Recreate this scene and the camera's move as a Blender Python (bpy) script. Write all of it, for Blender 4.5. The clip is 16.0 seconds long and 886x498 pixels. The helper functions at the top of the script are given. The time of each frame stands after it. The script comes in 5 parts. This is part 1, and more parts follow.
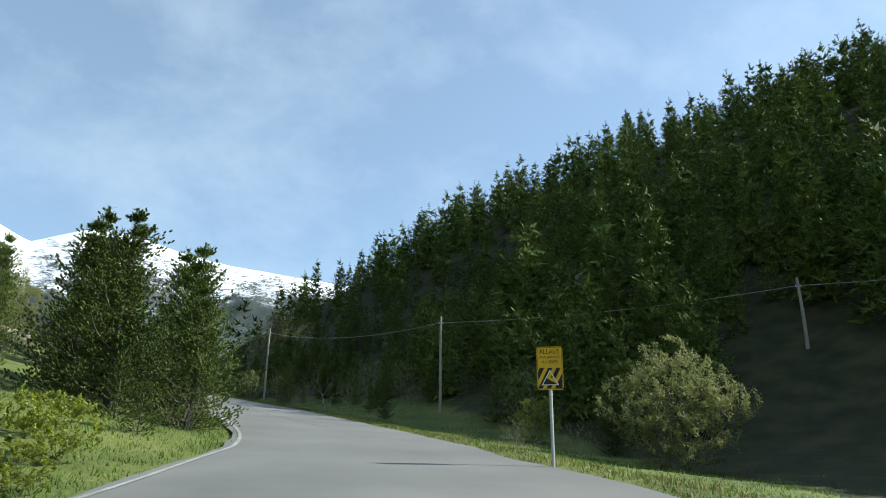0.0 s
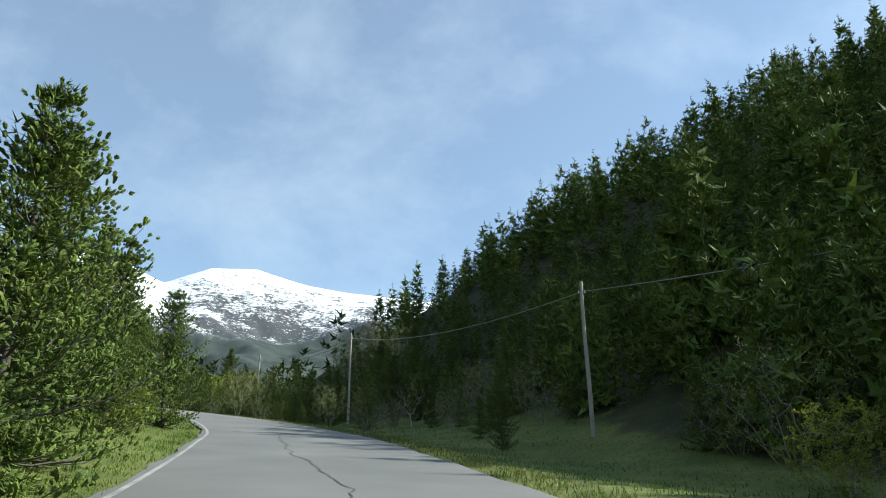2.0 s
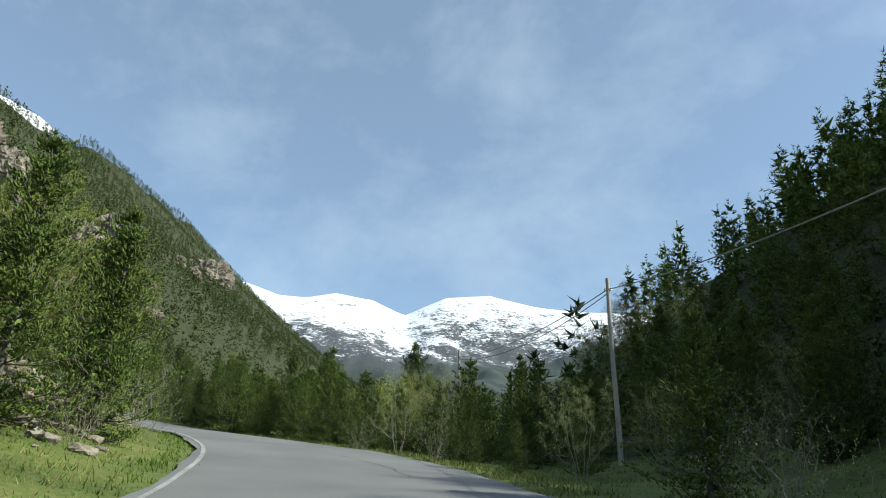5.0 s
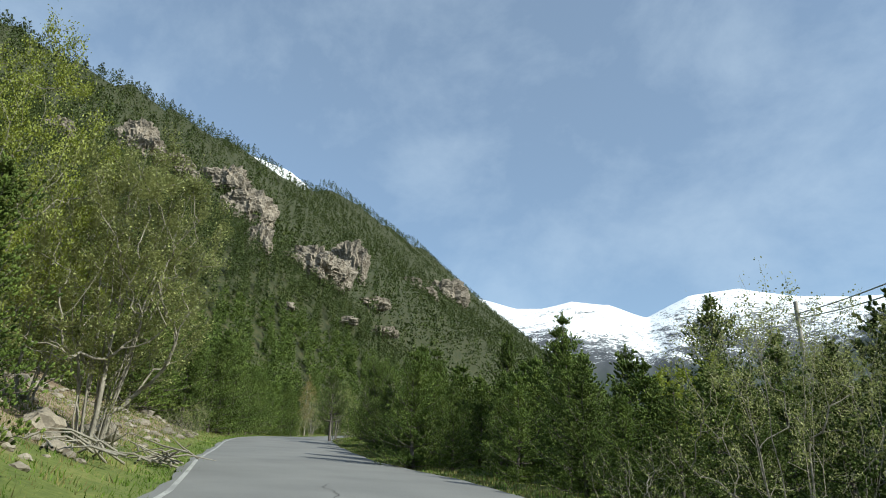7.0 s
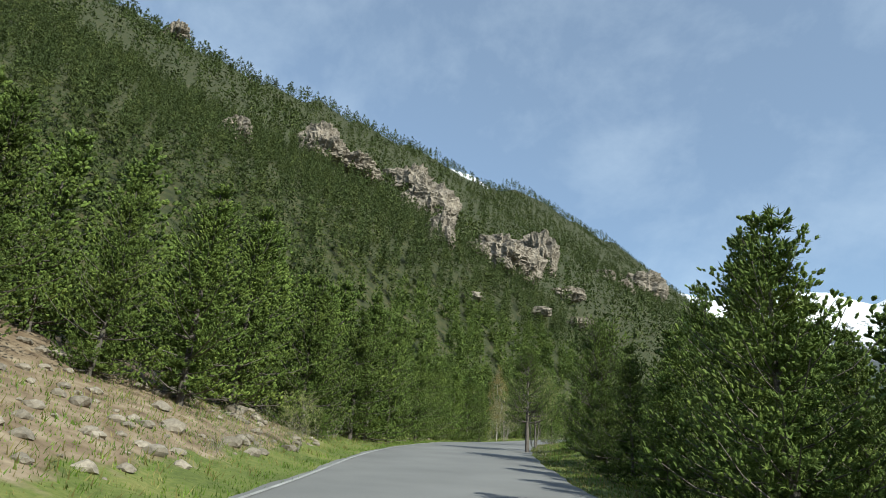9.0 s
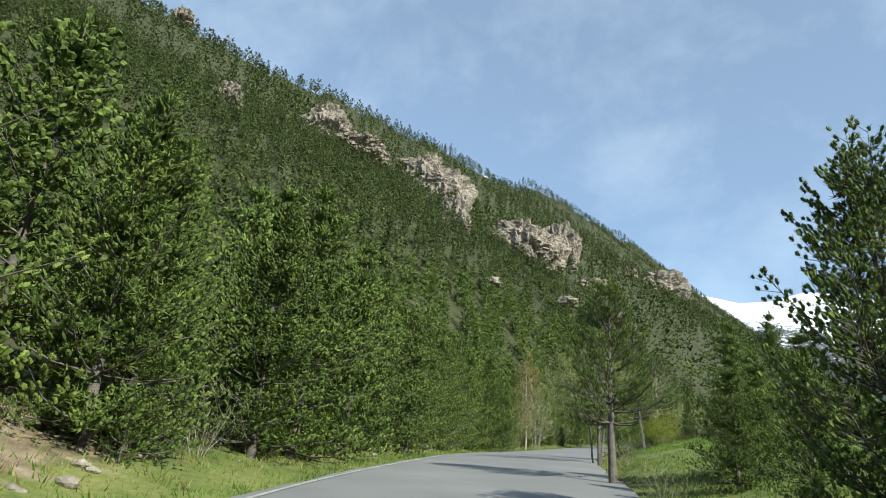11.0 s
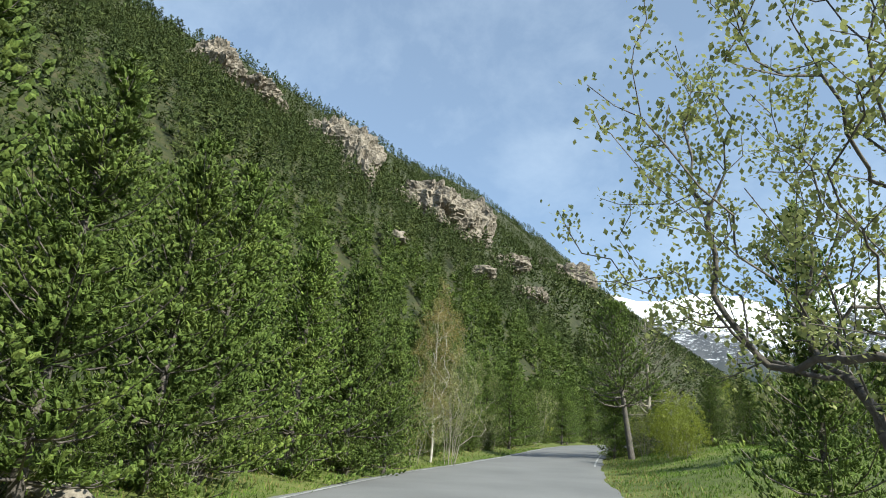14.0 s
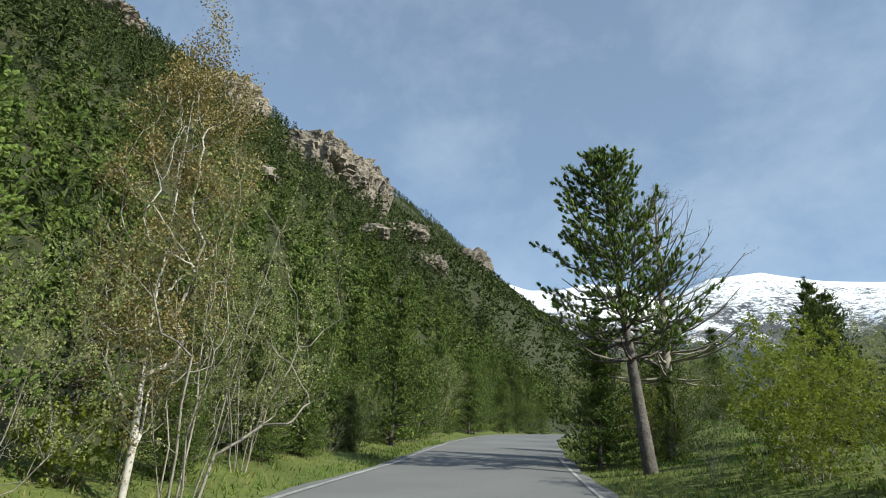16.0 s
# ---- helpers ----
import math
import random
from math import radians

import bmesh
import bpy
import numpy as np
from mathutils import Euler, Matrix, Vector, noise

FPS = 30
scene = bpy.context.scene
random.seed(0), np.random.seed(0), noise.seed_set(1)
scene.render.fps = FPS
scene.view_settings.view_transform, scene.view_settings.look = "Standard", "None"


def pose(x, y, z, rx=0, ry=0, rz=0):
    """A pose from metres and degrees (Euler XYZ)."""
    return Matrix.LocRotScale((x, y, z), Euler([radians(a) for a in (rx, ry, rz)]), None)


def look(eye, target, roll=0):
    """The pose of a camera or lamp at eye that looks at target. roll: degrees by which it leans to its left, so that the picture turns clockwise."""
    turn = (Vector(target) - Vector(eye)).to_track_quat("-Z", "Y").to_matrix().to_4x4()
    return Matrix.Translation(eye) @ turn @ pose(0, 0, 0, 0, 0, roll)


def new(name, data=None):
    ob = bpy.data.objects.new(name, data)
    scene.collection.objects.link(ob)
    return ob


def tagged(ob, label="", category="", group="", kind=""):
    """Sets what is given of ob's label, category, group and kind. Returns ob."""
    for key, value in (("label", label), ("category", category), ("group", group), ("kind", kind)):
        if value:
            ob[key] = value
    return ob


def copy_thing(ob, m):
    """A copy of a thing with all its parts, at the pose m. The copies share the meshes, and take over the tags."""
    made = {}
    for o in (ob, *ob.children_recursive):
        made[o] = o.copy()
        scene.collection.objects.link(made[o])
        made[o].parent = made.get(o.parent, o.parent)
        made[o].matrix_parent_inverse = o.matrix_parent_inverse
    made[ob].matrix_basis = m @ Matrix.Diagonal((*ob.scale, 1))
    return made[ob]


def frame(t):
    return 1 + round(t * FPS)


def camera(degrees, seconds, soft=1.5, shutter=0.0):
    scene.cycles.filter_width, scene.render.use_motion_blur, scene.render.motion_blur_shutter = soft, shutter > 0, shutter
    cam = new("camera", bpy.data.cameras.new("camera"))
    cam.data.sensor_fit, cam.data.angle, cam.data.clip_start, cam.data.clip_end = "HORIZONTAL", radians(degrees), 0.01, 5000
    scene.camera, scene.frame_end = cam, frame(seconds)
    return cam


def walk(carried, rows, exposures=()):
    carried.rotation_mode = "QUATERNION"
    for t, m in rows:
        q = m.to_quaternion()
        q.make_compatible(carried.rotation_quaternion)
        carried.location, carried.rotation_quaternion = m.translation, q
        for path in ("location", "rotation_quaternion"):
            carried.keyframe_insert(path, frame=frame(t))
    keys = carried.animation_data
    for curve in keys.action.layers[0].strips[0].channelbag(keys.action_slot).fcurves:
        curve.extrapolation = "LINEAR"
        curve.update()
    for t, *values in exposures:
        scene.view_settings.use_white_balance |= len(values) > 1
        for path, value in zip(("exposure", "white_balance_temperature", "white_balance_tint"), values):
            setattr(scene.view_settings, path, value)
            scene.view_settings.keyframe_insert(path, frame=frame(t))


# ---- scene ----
cam = camera(63.0, 16.0, soft=1.0)
# seconds, eye, a point it looks at, roll
PATH = [
    (0, (0.573, 2.365, 1.350), (0.501, 4.252, 2.011), 0.71),
    (0.5, (0.369, 6.750, 1.818), (0.255, 8.634, 2.478), 0.06),
    (1, (0.102, 11.066, 2.355), (-0.084, 12.940, 3.028), -0.32),
    (1.5, (-0.441, 15.213, 2.978), (-0.706, 17.071, 3.670), -0.78),
    (2, (-1.171, 19.369, 3.593), (-1.543, 21.204, 4.298), -0.46),
    (2.5, (-2.372, 23.601, 4.221), (-2.837, 25.410, 4.935), -0.39),
    (3, (-3.589, 27.899, 4.874), (-4.154, 29.674, 5.602), 0.15),
    (5.5, (-13.640, 49.631, 8.470), (-14.706, 51.139, 9.236), 1.50),
    (6, (-16.438, 53.412, 9.281), (-17.639, 54.813, 10.051), 2.64),
    (6.5, (-19.414, 57.021, 10.106), (-20.725, 58.325, 10.868), 3.39),
    (7, (-22.606, 60.316, 10.917), (-24.023, 61.498, 11.689), 1.55),
    (7.5, (-26.255, 63.062, 11.695), (-27.794, 64.091, 12.451), 3.50),
    (8, (-30.157, 65.533, 12.442), (-31.773, 66.441, 13.193), 3.89),
    (10.5, (-50.683, 76.058, 15.897), (-52.411, 76.735, 16.643), 4.61),
    (11, (-54.696, 78.001, 16.579), (-56.406, 78.711, 17.334), 4.35),
    (11.5, (-58.603, 79.951, 17.282), (-60.292, 80.703, 18.046), 4.84),
    (12, (-62.464, 82.002, 17.990), (-64.134, 82.790, 18.757), 5.19),
    (12.5, (-66.342, 84.072, 18.705), (-67.995, 84.898, 19.470), 5.28),
    (13, (-70.176, 86.300, 19.422), (-71.817, 87.158, 20.178), 5.16),
    (13.5, (-74.088, 88.708, 20.123), (-75.712, 89.601, 20.873), 4.35),
    (14, (-78.111, 91.251, 20.820), (-79.712, 92.187, 21.567), 4.05),
    (14.5, (-82.221, 93.949, 21.538), (-83.799, 94.928, 22.280), 4.16),
    (15, (-86.305, 96.930, 22.250), (-87.841, 97.977, 22.987), 3.58),
    (15.5, (-90.275, 100.087, 22.935), (-91.766, 101.202, 23.666), 2.66),
    (16, (-94.141, 103.464, 23.599), (-95.586, 104.640, 24.329), 2.58),
]
walk(cam, [(t, look(e, g, r)) for t, e, g, r in PATH], exposures=[(0.0, 0.78, 6150, -2), (3.0, 0.72, 6150, -1), (6.0, 0.52, 6150, -1), (8.0, 0.50, 6150, 0), (10.5, 0.78, 6180, 0), (12.5, 0.86, 6200, 1), (14.5, 0.82, 6220, 1), (15.2, 0.62, 6230, 2), (16.0, 0.46, 6230, 2)])

# ---- sky and sun ----
SUN_TURN, SUN_HIGH = 74.0, 34.5     # degrees clockwise from +y, and above the horizon
world = bpy.data.worlds.new("sky")
scene.world = world
world.use_nodes = True
wn, wl = world.node_tree.nodes, world.node_tree.links
bg = wn["Background"]
sky = wn.new("ShaderNodeTexSky")
sky.sky_type = "NISHITA"
sky.sun_disc = False
sky.sun_elevation, sky.sun_rotation = radians(SUN_HIGH), radians(SUN_TURN)
sky.altitude, sky.air_density, sky.dust_density, sky.ozone_density = 1500, 1.1, 1.6, 1.4
# thin high cirrus, laid over the whole dome
tc = wn.new("ShaderNodeTexCoord")
mp = wn.new("ShaderNodeMapping")
mp.inputs["Rotation"].default_value = (0.5, 0.25, 0.7)
mp.inputs["Scale"].default_value = (2.8, 3.6, 4.4)
wisp = wn.new("ShaderNodeTexNoise")
wisp.inputs["Scale"].default_value, wisp.inputs["Detail"].default_value = 1.5, 12.0
wisp.inputs["Roughness"].default_value, wisp.inputs["Distortion"].default_value = 0.60, 0.15
ramp = wn.new("ShaderNodeMapRange")
ramp.inputs["From Min"].default_value, ramp.inputs["From Max"].default_value = 0.44, 0.86
ramp.inputs["To Min"].default_value, ramp.inputs["To Max"].default_value = 0.16, 0.46
cloud = wn.new("ShaderNodeMix")
cloud.data_type = "RGBA"
cloud.inputs["B"].default_value = (5.6, 6.1, 6.9, 1)
wl.new(tc.outputs["Generated"], mp.inputs["Vector"])
wl.new(mp.outputs["Vector"], wisp.inputs["Vector"])
wl.new(wisp.outputs["Fac"], ramp.inputs["Value"])
wl.new(ramp.outputs["Result"], cloud.inputs["Factor"])
wl.new(sky.outputs["Color"], cloud.inputs["A"])
wl.new(cloud.outputs["Result"], bg.inputs["Color"])
bg.inputs["Strength"].default_value = 0.115
sun = new("sun", bpy.data.lights.new("sun", "SUN"))
sun.data.energy, sun.data.angle, sun.data.color = 4.8, radians(0.55), (1.0, 0.93, 0.82)
a, e = radians(SUN_TURN), radians(SUN_HIGH)
sun.matrix_world = look((0, 0, 0), (-math.sin(a) * math.cos(e), -math.cos(a) * math.cos(e), -math.sin(e)))


# ---- materials ----
def material(name, colors, scale=3.0, fine=30.0, rough=0.85, bump=0.3, metal=0.0, depth=0.02, island=0.0, thing=0.0, trans=0.0, gloss=0.3):
    """Two scales of noise between the given colours, with fine relief. island, thing: how far loose pieces and whole things differ in brightness."""
    m = bpy.data.materials.new(name)
    m.use_nodes = True
    n, l = m.node_tree.nodes, m.node_tree.links
    b = n["Principled BSDF"]
    co = n.new("ShaderNodeTexCoord")
    big, small = n.new("ShaderNodeTexNoise"), n.new("ShaderNodeTexNoise")
    big.inputs["Scale"].default_value, big.inputs["Detail"].default_value = scale, 6
    small.inputs["Scale"].default_value, small.inputs["Detail"].default_value = fine, 4
    add = n.new("ShaderNodeMath")
    add.operation = "MULTIPLY_ADD"
    add.inputs[1].default_value = 0.45
    mul = n.new("ShaderNodeMath")
    mul.operation = "MULTIPLY"
    mul.inputs[1].default_value = 0.6
    cr = n.new("ShaderNodeValToRGB")
    while len(cr.color_ramp.elements) < len(colors):
        cr.color_ramp.elements.new(0.5)
    for k, c in enumerate(colors):
        cr.color_ramp.elements[k].position = 0.32 + 0.42 * k / max(1, len(colors) - 1)
        cr.color_ramp.elements[k].color = (*c, 1)
    for t in (big, small):
        l.new(co.outputs["Object"], t.inputs["Vector"])
    l.new(big.outputs["Fac"], mul.inputs[0])
    l.new(small.outputs["Fac"], add.inputs[0])
    l.new(mul.outputs[0], add.inputs[2])
    l.new(add.outputs[0], cr.inputs["Fac"])
    col = cr.outputs["Color"]
    for amount, kind, out in ((island, "ShaderNodeNewGeometry", "Random Per Island"), (thing, "ShaderNodeObjectInfo", "Random")):
        if amount:
            g = n.new(kind)
            r = n.new("ShaderNodeMapRange")
            r.inputs["To Min"].default_value, r.inputs["To Max"].default_value = 1 - amount, 1 + amount
            h = n.new("ShaderNodeHueSaturation")
            l.new(g.outputs[out], r.inputs["Value"])
            l.new(r.outputs["Result"], h.inputs["Value"])
            l.new(col, h.inputs["Color"])
            col = h.outputs["Color"]
    l.new(col, b.inputs["Base Color"])
    b.inputs["Roughness"].default_value, b.inputs["Metallic"].default_value = rough, metal
    b.inputs["Specular IOR Level"].default_value = gloss
    if bump:
        bp = n.new("ShaderNodeBump")
        bp.inputs["Strength"].default_value, bp.inputs["Distance"].default_value = bump, depth
        l.new(small.outputs["Fac"], bp.inputs["Height"])
        l.new(bp.outputs["Normal"], b.inputs["Normal"])
    if trans:
        tr, mx = n.new("ShaderNodeBsdfTranslucent"), n.new("ShaderNodeMixShader")
        mx.inputs["Fac"].default_value = trans
        l.new(col, tr.inputs["Color"])
        l.new(b.outputs[0], mx.inputs[1])
        l.new(tr.outputs[0], mx.inputs[2])
        l.new(mx.outputs[0], n["Material Output"].inputs["Surface"])
    return m


def ground_material():
    """Meadow grass, forest litter and stony bank on the one sheet of ground, by where each of them lies."""
    m = material("ground", [(0.05, 0.07, 0.016), (0.105, 0.13, 0.03), (0.19, 0.185, 0.06)], 0.5, 7.0, 0.95, 0.5, depth=0.08)
    n, l = m.node_tree.nodes, m.node_tree.links
    b = n["Principled BSDF"]
    grass = b.inputs["Base Color"].links[0].from_socket
    co = n.new("ShaderNodeTexCoord")
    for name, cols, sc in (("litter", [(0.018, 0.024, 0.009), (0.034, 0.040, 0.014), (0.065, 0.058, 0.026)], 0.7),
                           ("stony", [(0.10, 0.068, 0.042), (0.185, 0.138, 0.09), (0.28, 0.225, 0.155)], 1.6)):
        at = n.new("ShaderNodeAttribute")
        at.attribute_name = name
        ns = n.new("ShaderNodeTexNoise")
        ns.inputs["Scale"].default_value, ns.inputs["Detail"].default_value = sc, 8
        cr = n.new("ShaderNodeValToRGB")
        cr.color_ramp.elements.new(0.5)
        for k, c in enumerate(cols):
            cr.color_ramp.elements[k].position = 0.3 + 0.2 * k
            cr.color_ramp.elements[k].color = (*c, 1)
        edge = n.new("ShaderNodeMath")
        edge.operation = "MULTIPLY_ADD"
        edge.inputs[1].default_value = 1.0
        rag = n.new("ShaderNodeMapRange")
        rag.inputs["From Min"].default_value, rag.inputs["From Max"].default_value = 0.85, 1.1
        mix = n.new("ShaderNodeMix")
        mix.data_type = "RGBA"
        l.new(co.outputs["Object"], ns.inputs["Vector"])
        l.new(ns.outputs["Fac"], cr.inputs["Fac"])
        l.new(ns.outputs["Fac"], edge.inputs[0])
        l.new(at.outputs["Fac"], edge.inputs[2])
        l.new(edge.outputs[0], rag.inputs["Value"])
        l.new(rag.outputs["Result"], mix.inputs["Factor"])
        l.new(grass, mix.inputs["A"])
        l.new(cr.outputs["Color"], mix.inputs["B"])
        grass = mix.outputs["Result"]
    l.new(grass, b.inputs["Base Color"])
    return m


def mountain_material():
    """Wind-packed snow over dark broken rock, and dwarf forest at the foot."""
    m = bpy.data.materials.new("snow_and_rock")
    m.use_nodes = True
    n, l = m.node_tree.nodes, m.node_tree.links
    b = n["Principled BSDF"]
    b.inputs["Roughness"].default_value = 0.8
    co, geo = n.new("ShaderNodeTexCoord"), n.new("ShaderNodeNewGeometry")
    sep, sepn = n.new("ShaderNodeSeparateXYZ"), n.new("ShaderNodeSeparateXYZ")
    l.new(co.outputs["Object"], sep.inputs[0])
    l.new(geo.outputs["Normal"], sepn.inputs[0])

    def noise_at(scale, detail, rough=0.6, stretch=(1, 1, 1)):
        mp, t = n.new("ShaderNodeMapping"), n.new("ShaderNodeTexNoise")
        mp.inputs["Scale"].default_value = stretch
        t.inputs["Scale"].default_value, t.inputs["Detail"].default_value, t.inputs["Roughness"].default_value = scale, detail, rough
        l.new(co.outputs["Object"], mp.inputs[0])
        l.new(mp.outputs[0], t.inputs["Vector"])
        return t.outputs["Fac"]

    def math_(op, *v):
        k = n.new("ShaderNodeMath")
        k.operation = op
        for i, x in enumerate(v):
            if isinstance(x, (int, float)):
                k.inputs[i].default_value = x
            else:
                l.new(x, k.inputs[i])
        return k.outputs[0]

    def step(v, lo, hi):
        k = n.new("ShaderNodeMapRange")
        k.inputs["From Min"].default_value, k.inputs["From Max"].default_value = lo, hi
        l.new(v, k.inputs["Value"])
        return k.outputs["Result"]

    def mixed(f, a, b2):
        k = n.new("ShaderNodeMix")
        k.data_type = "RGBA"
        l.new(f, k.inputs["Factor"])
        for s, v in (("A", a), ("B", b2)):
            if isinstance(v, tuple):
                k.inputs[s].default_value = (*v, 1)
            else:
                l.new(v, k.inputs[s])
        return k.outputs["Result"]

    high = math_("MULTIPLY", math_("SUBTRACT", sep.outputs["Z"], 730), 0.0013)
    bands = noise_at(0.014, 14, 0.82, (1, 1, 3.2))
    streak = noise_at(0.07, 10, 0.82, (1.0, 1.0, 2.2))
    patch = noise_at(0.0032, 6, 0.6)
    s = math_("ADD", math_("ADD", math_("MULTIPLY", bands, 1.9), math_("MULTIPLY", streak, 2.4)), math_("MULTIPLY", patch, 0.9))
    s = math_("ADD", math_("ADD", s, high), math_("MULTIPLY", sepn.outputs["Z"], 1.0))
    snow = step(s, 3.34, 3.48)
    rock = mixed(noise_at(0.05, 8), (0.022, 0.028, 0.038), (0.085, 0.09, 0.10))
    wood = mixed(noise_at(0.03, 8), (0.014, 0.024, 0.024), (0.045, 0.06, 0.05))
    line = step(math_("ADD", sep.outputs["Z"], math_("SUBTRACT", math_("MULTIPLY", patch, 160.0), math_("MULTIPLY", step(sep.outputs["X"], -1250, -600), 170.0))), 570, 650)
    col = mixed(line, wood, mixed(snow, rock, (0.86, 0.88, 0.92)))
    l.new(col, b.inputs["Base Color"])
    return m


ASPHALT = material("asphalt", [(0.125, 0.125, 0.125), (0.165, 0.165, 0.162), (0.205, 0.205, 0.20)], 0.35, 55.0, 0.9, 0.35, depth=0.006)
LINE = material("worn_white_line", [(0.17, 0.17, 0.168), (0.30, 0.30, 0.29), (0.50, 0.50, 0.48)], 1.0, 25.0, 0.8, 0.2, depth=0.003)
CRACK = material("dark_crack", [(0.05, 0.05, 0.05), (0.11, 0.11, 0.11)], 3.0, 30.0, 0.95, 0.3)
GROUND = ground_material()
MOUNTAIN = mountain_material()
NEEDLE = material("pine_needles", [(0.038, 0.064, 0.012), (0.086, 0.126, 0.025), (0.175, 0.212, 0.045)], 0.6, 24.0, 0.7, 0.5, depth=0.03, island=0.4, thing=0.25, trans=0.06, gloss=0.2)
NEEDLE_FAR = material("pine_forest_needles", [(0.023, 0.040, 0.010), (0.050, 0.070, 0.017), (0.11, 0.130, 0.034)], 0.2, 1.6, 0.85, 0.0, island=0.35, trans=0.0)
BARK = material("pine_bark", [(0.055, 0.048, 0.042), (0.11, 0.096, 0.085), (0.19, 0.17, 0.15)], 3.0, 18.0, 0.95, 0.8, depth=0.03)
GREYBARK = material("grey_bark", [(0.14, 0.125, 0.105), (0.24, 0.22, 0.18), (0.36, 0.33, 0.28)], 3.0, 22.0, 0.9, 0.6, depth=0.02)
PALEBARK = material("pale_birch_bark", [(0.30, 0.27, 0.23), (0.46, 0.43, 0.38), (0.60, 0.57, 0.52)], 3.0, 22.0, 0.85, 0.4, depth=0.01)
LEAF = material("spring_leaves", [(0.15, 0.18, 0.022), (0.25, 0.29, 0.040), (0.35, 0.385, 0.07)], 0.8, 7.0, 0.5, 0.0, island=0.3, thing=0.12, trans=0.4)
OLIVE = material("budding_leaves", [(0.17, 0.19, 0.07), (0.27, 0.29, 0.11), (0.38, 0.40, 0.165)], 0.8, 7.0, 0.6, 0.0, island=0.3, thing=0.12, trans=0.35)
LARCH = material("larch_needles", [(0.16, 0.125, 0.045), (0.25, 0.20, 0.07), (0.34, 0.29, 0.11)], 0.8, 7.0, 0.6, 0.0, island=0.3, trans=0.3)
GRASS = material("grass_blades", [(0.055, 0.098, 0.013), (0.11, 0.18, 0.023), (0.20, 0.27, 0.045)], 0.5, 4.0, 0.6, 0.0, island=0.35, trans=0.35)
DRYGRASS = material("dry_grass_blades", [(0.13, 0.12, 0.04), (0.22, 0.20, 0.07), (0.30, 0.27, 0.11)], 0.4, 4.0, 0.7, 0.0, island=0.3, trans=0.3)
ROCK = material("cliff_rock", [(0.075, 0.067, 0.056), (0.20, 0.172, 0.138), (0.32, 0.275, 0.22)], 0.14, 0.9, 0.9, 0.8, depth=1.2)
STONE = material("grey_stone", [(0.12, 0.105, 0.085), (0.20, 0.175, 0.14), (0.31, 0.275, 0.225)], 2.0, 14.0, 0.9, 0.6, depth=0.03, island=0.25, thing=0.15)
POLEWOOD = material("weathered_pole_wood", [(0.24, 0.22, 0.19), (0.36, 0.33, 0.29), (0.46, 0.43, 0.38)], 1.5, 22.0, 0.85, 0.4, depth=0.01)
CABLE = material("cable", [(0.30, 0.30, 0.29), (0.48, 0.48, 0.46)], 2.0, 20.0, 0.5, 0.0)
STEEL = material("galvanised_steel", [(0.42, 0.43, 0.44), (0.55, 0.56, 0.57), (0.64, 0.65, 0.66)], 4.0, 40.0, 0.5, 0.05, metal=0.6)
YELLOW = material("yellow_sign_paint", [(0.62, 0.37, 0.012), (0.72, 0.44, 0.02), (0.78, 0.50, 0.04)], 3.0, 30.0, 0.45, 0.0)
BLACK = material("black_sign_paint", [(0.012, 0.012, 0.012), (0.03, 0.03, 0.03)], 3.0, 30.0, 0.45, 0.0)
WHITE = material("white_sign_paint", [(0.7, 0.7, 0.68), (0.82, 0.82, 0.80)], 3.0, 30.0, 0.45, 0.0)


# ---- mesh helpers ----
def mesh_object(name, v, f, mat, smooth=False, parent=None, label=""):
    """One mesh object from arrays of points and of faces that all have as many corners."""
    v, f = np.asarray(v, np.float32), np.asarray(f, np.int32)
    me = bpy.data.meshes.new(name)
    k = f.shape[1]
    me.vertices.add(len(v))
    me.vertices.foreach_set("co", v.ravel())
    me.loops.add(f.size)
    me.loops.foreach_set("vertex_index", f.ravel())
    me.polygons.add(len(f))
    me.polygons.foreach_set("loop_start", np.arange(0, f.size, k, dtype=np.int32))
    me.update(calc_edges=True)
    me.validate()
    me.polygons.foreach_set("use_smooth", np.full(len(me.polygons), smooth))
    me.materials.append(mat)
    ob = new(name, me)
    if parent:
        ob.parent = parent
    if label:
        tagged(ob, label)
    return ob


def part(name, bm, mat, parent, label=""):
    me = bpy.data.meshes.new(name)
    bm.to_mesh(me)
    bm.free()
    me.materials.append(mat)
    ob = new(name, me)
    ob.parent = parent
    if label:
        tagged(ob, label)
    return ob


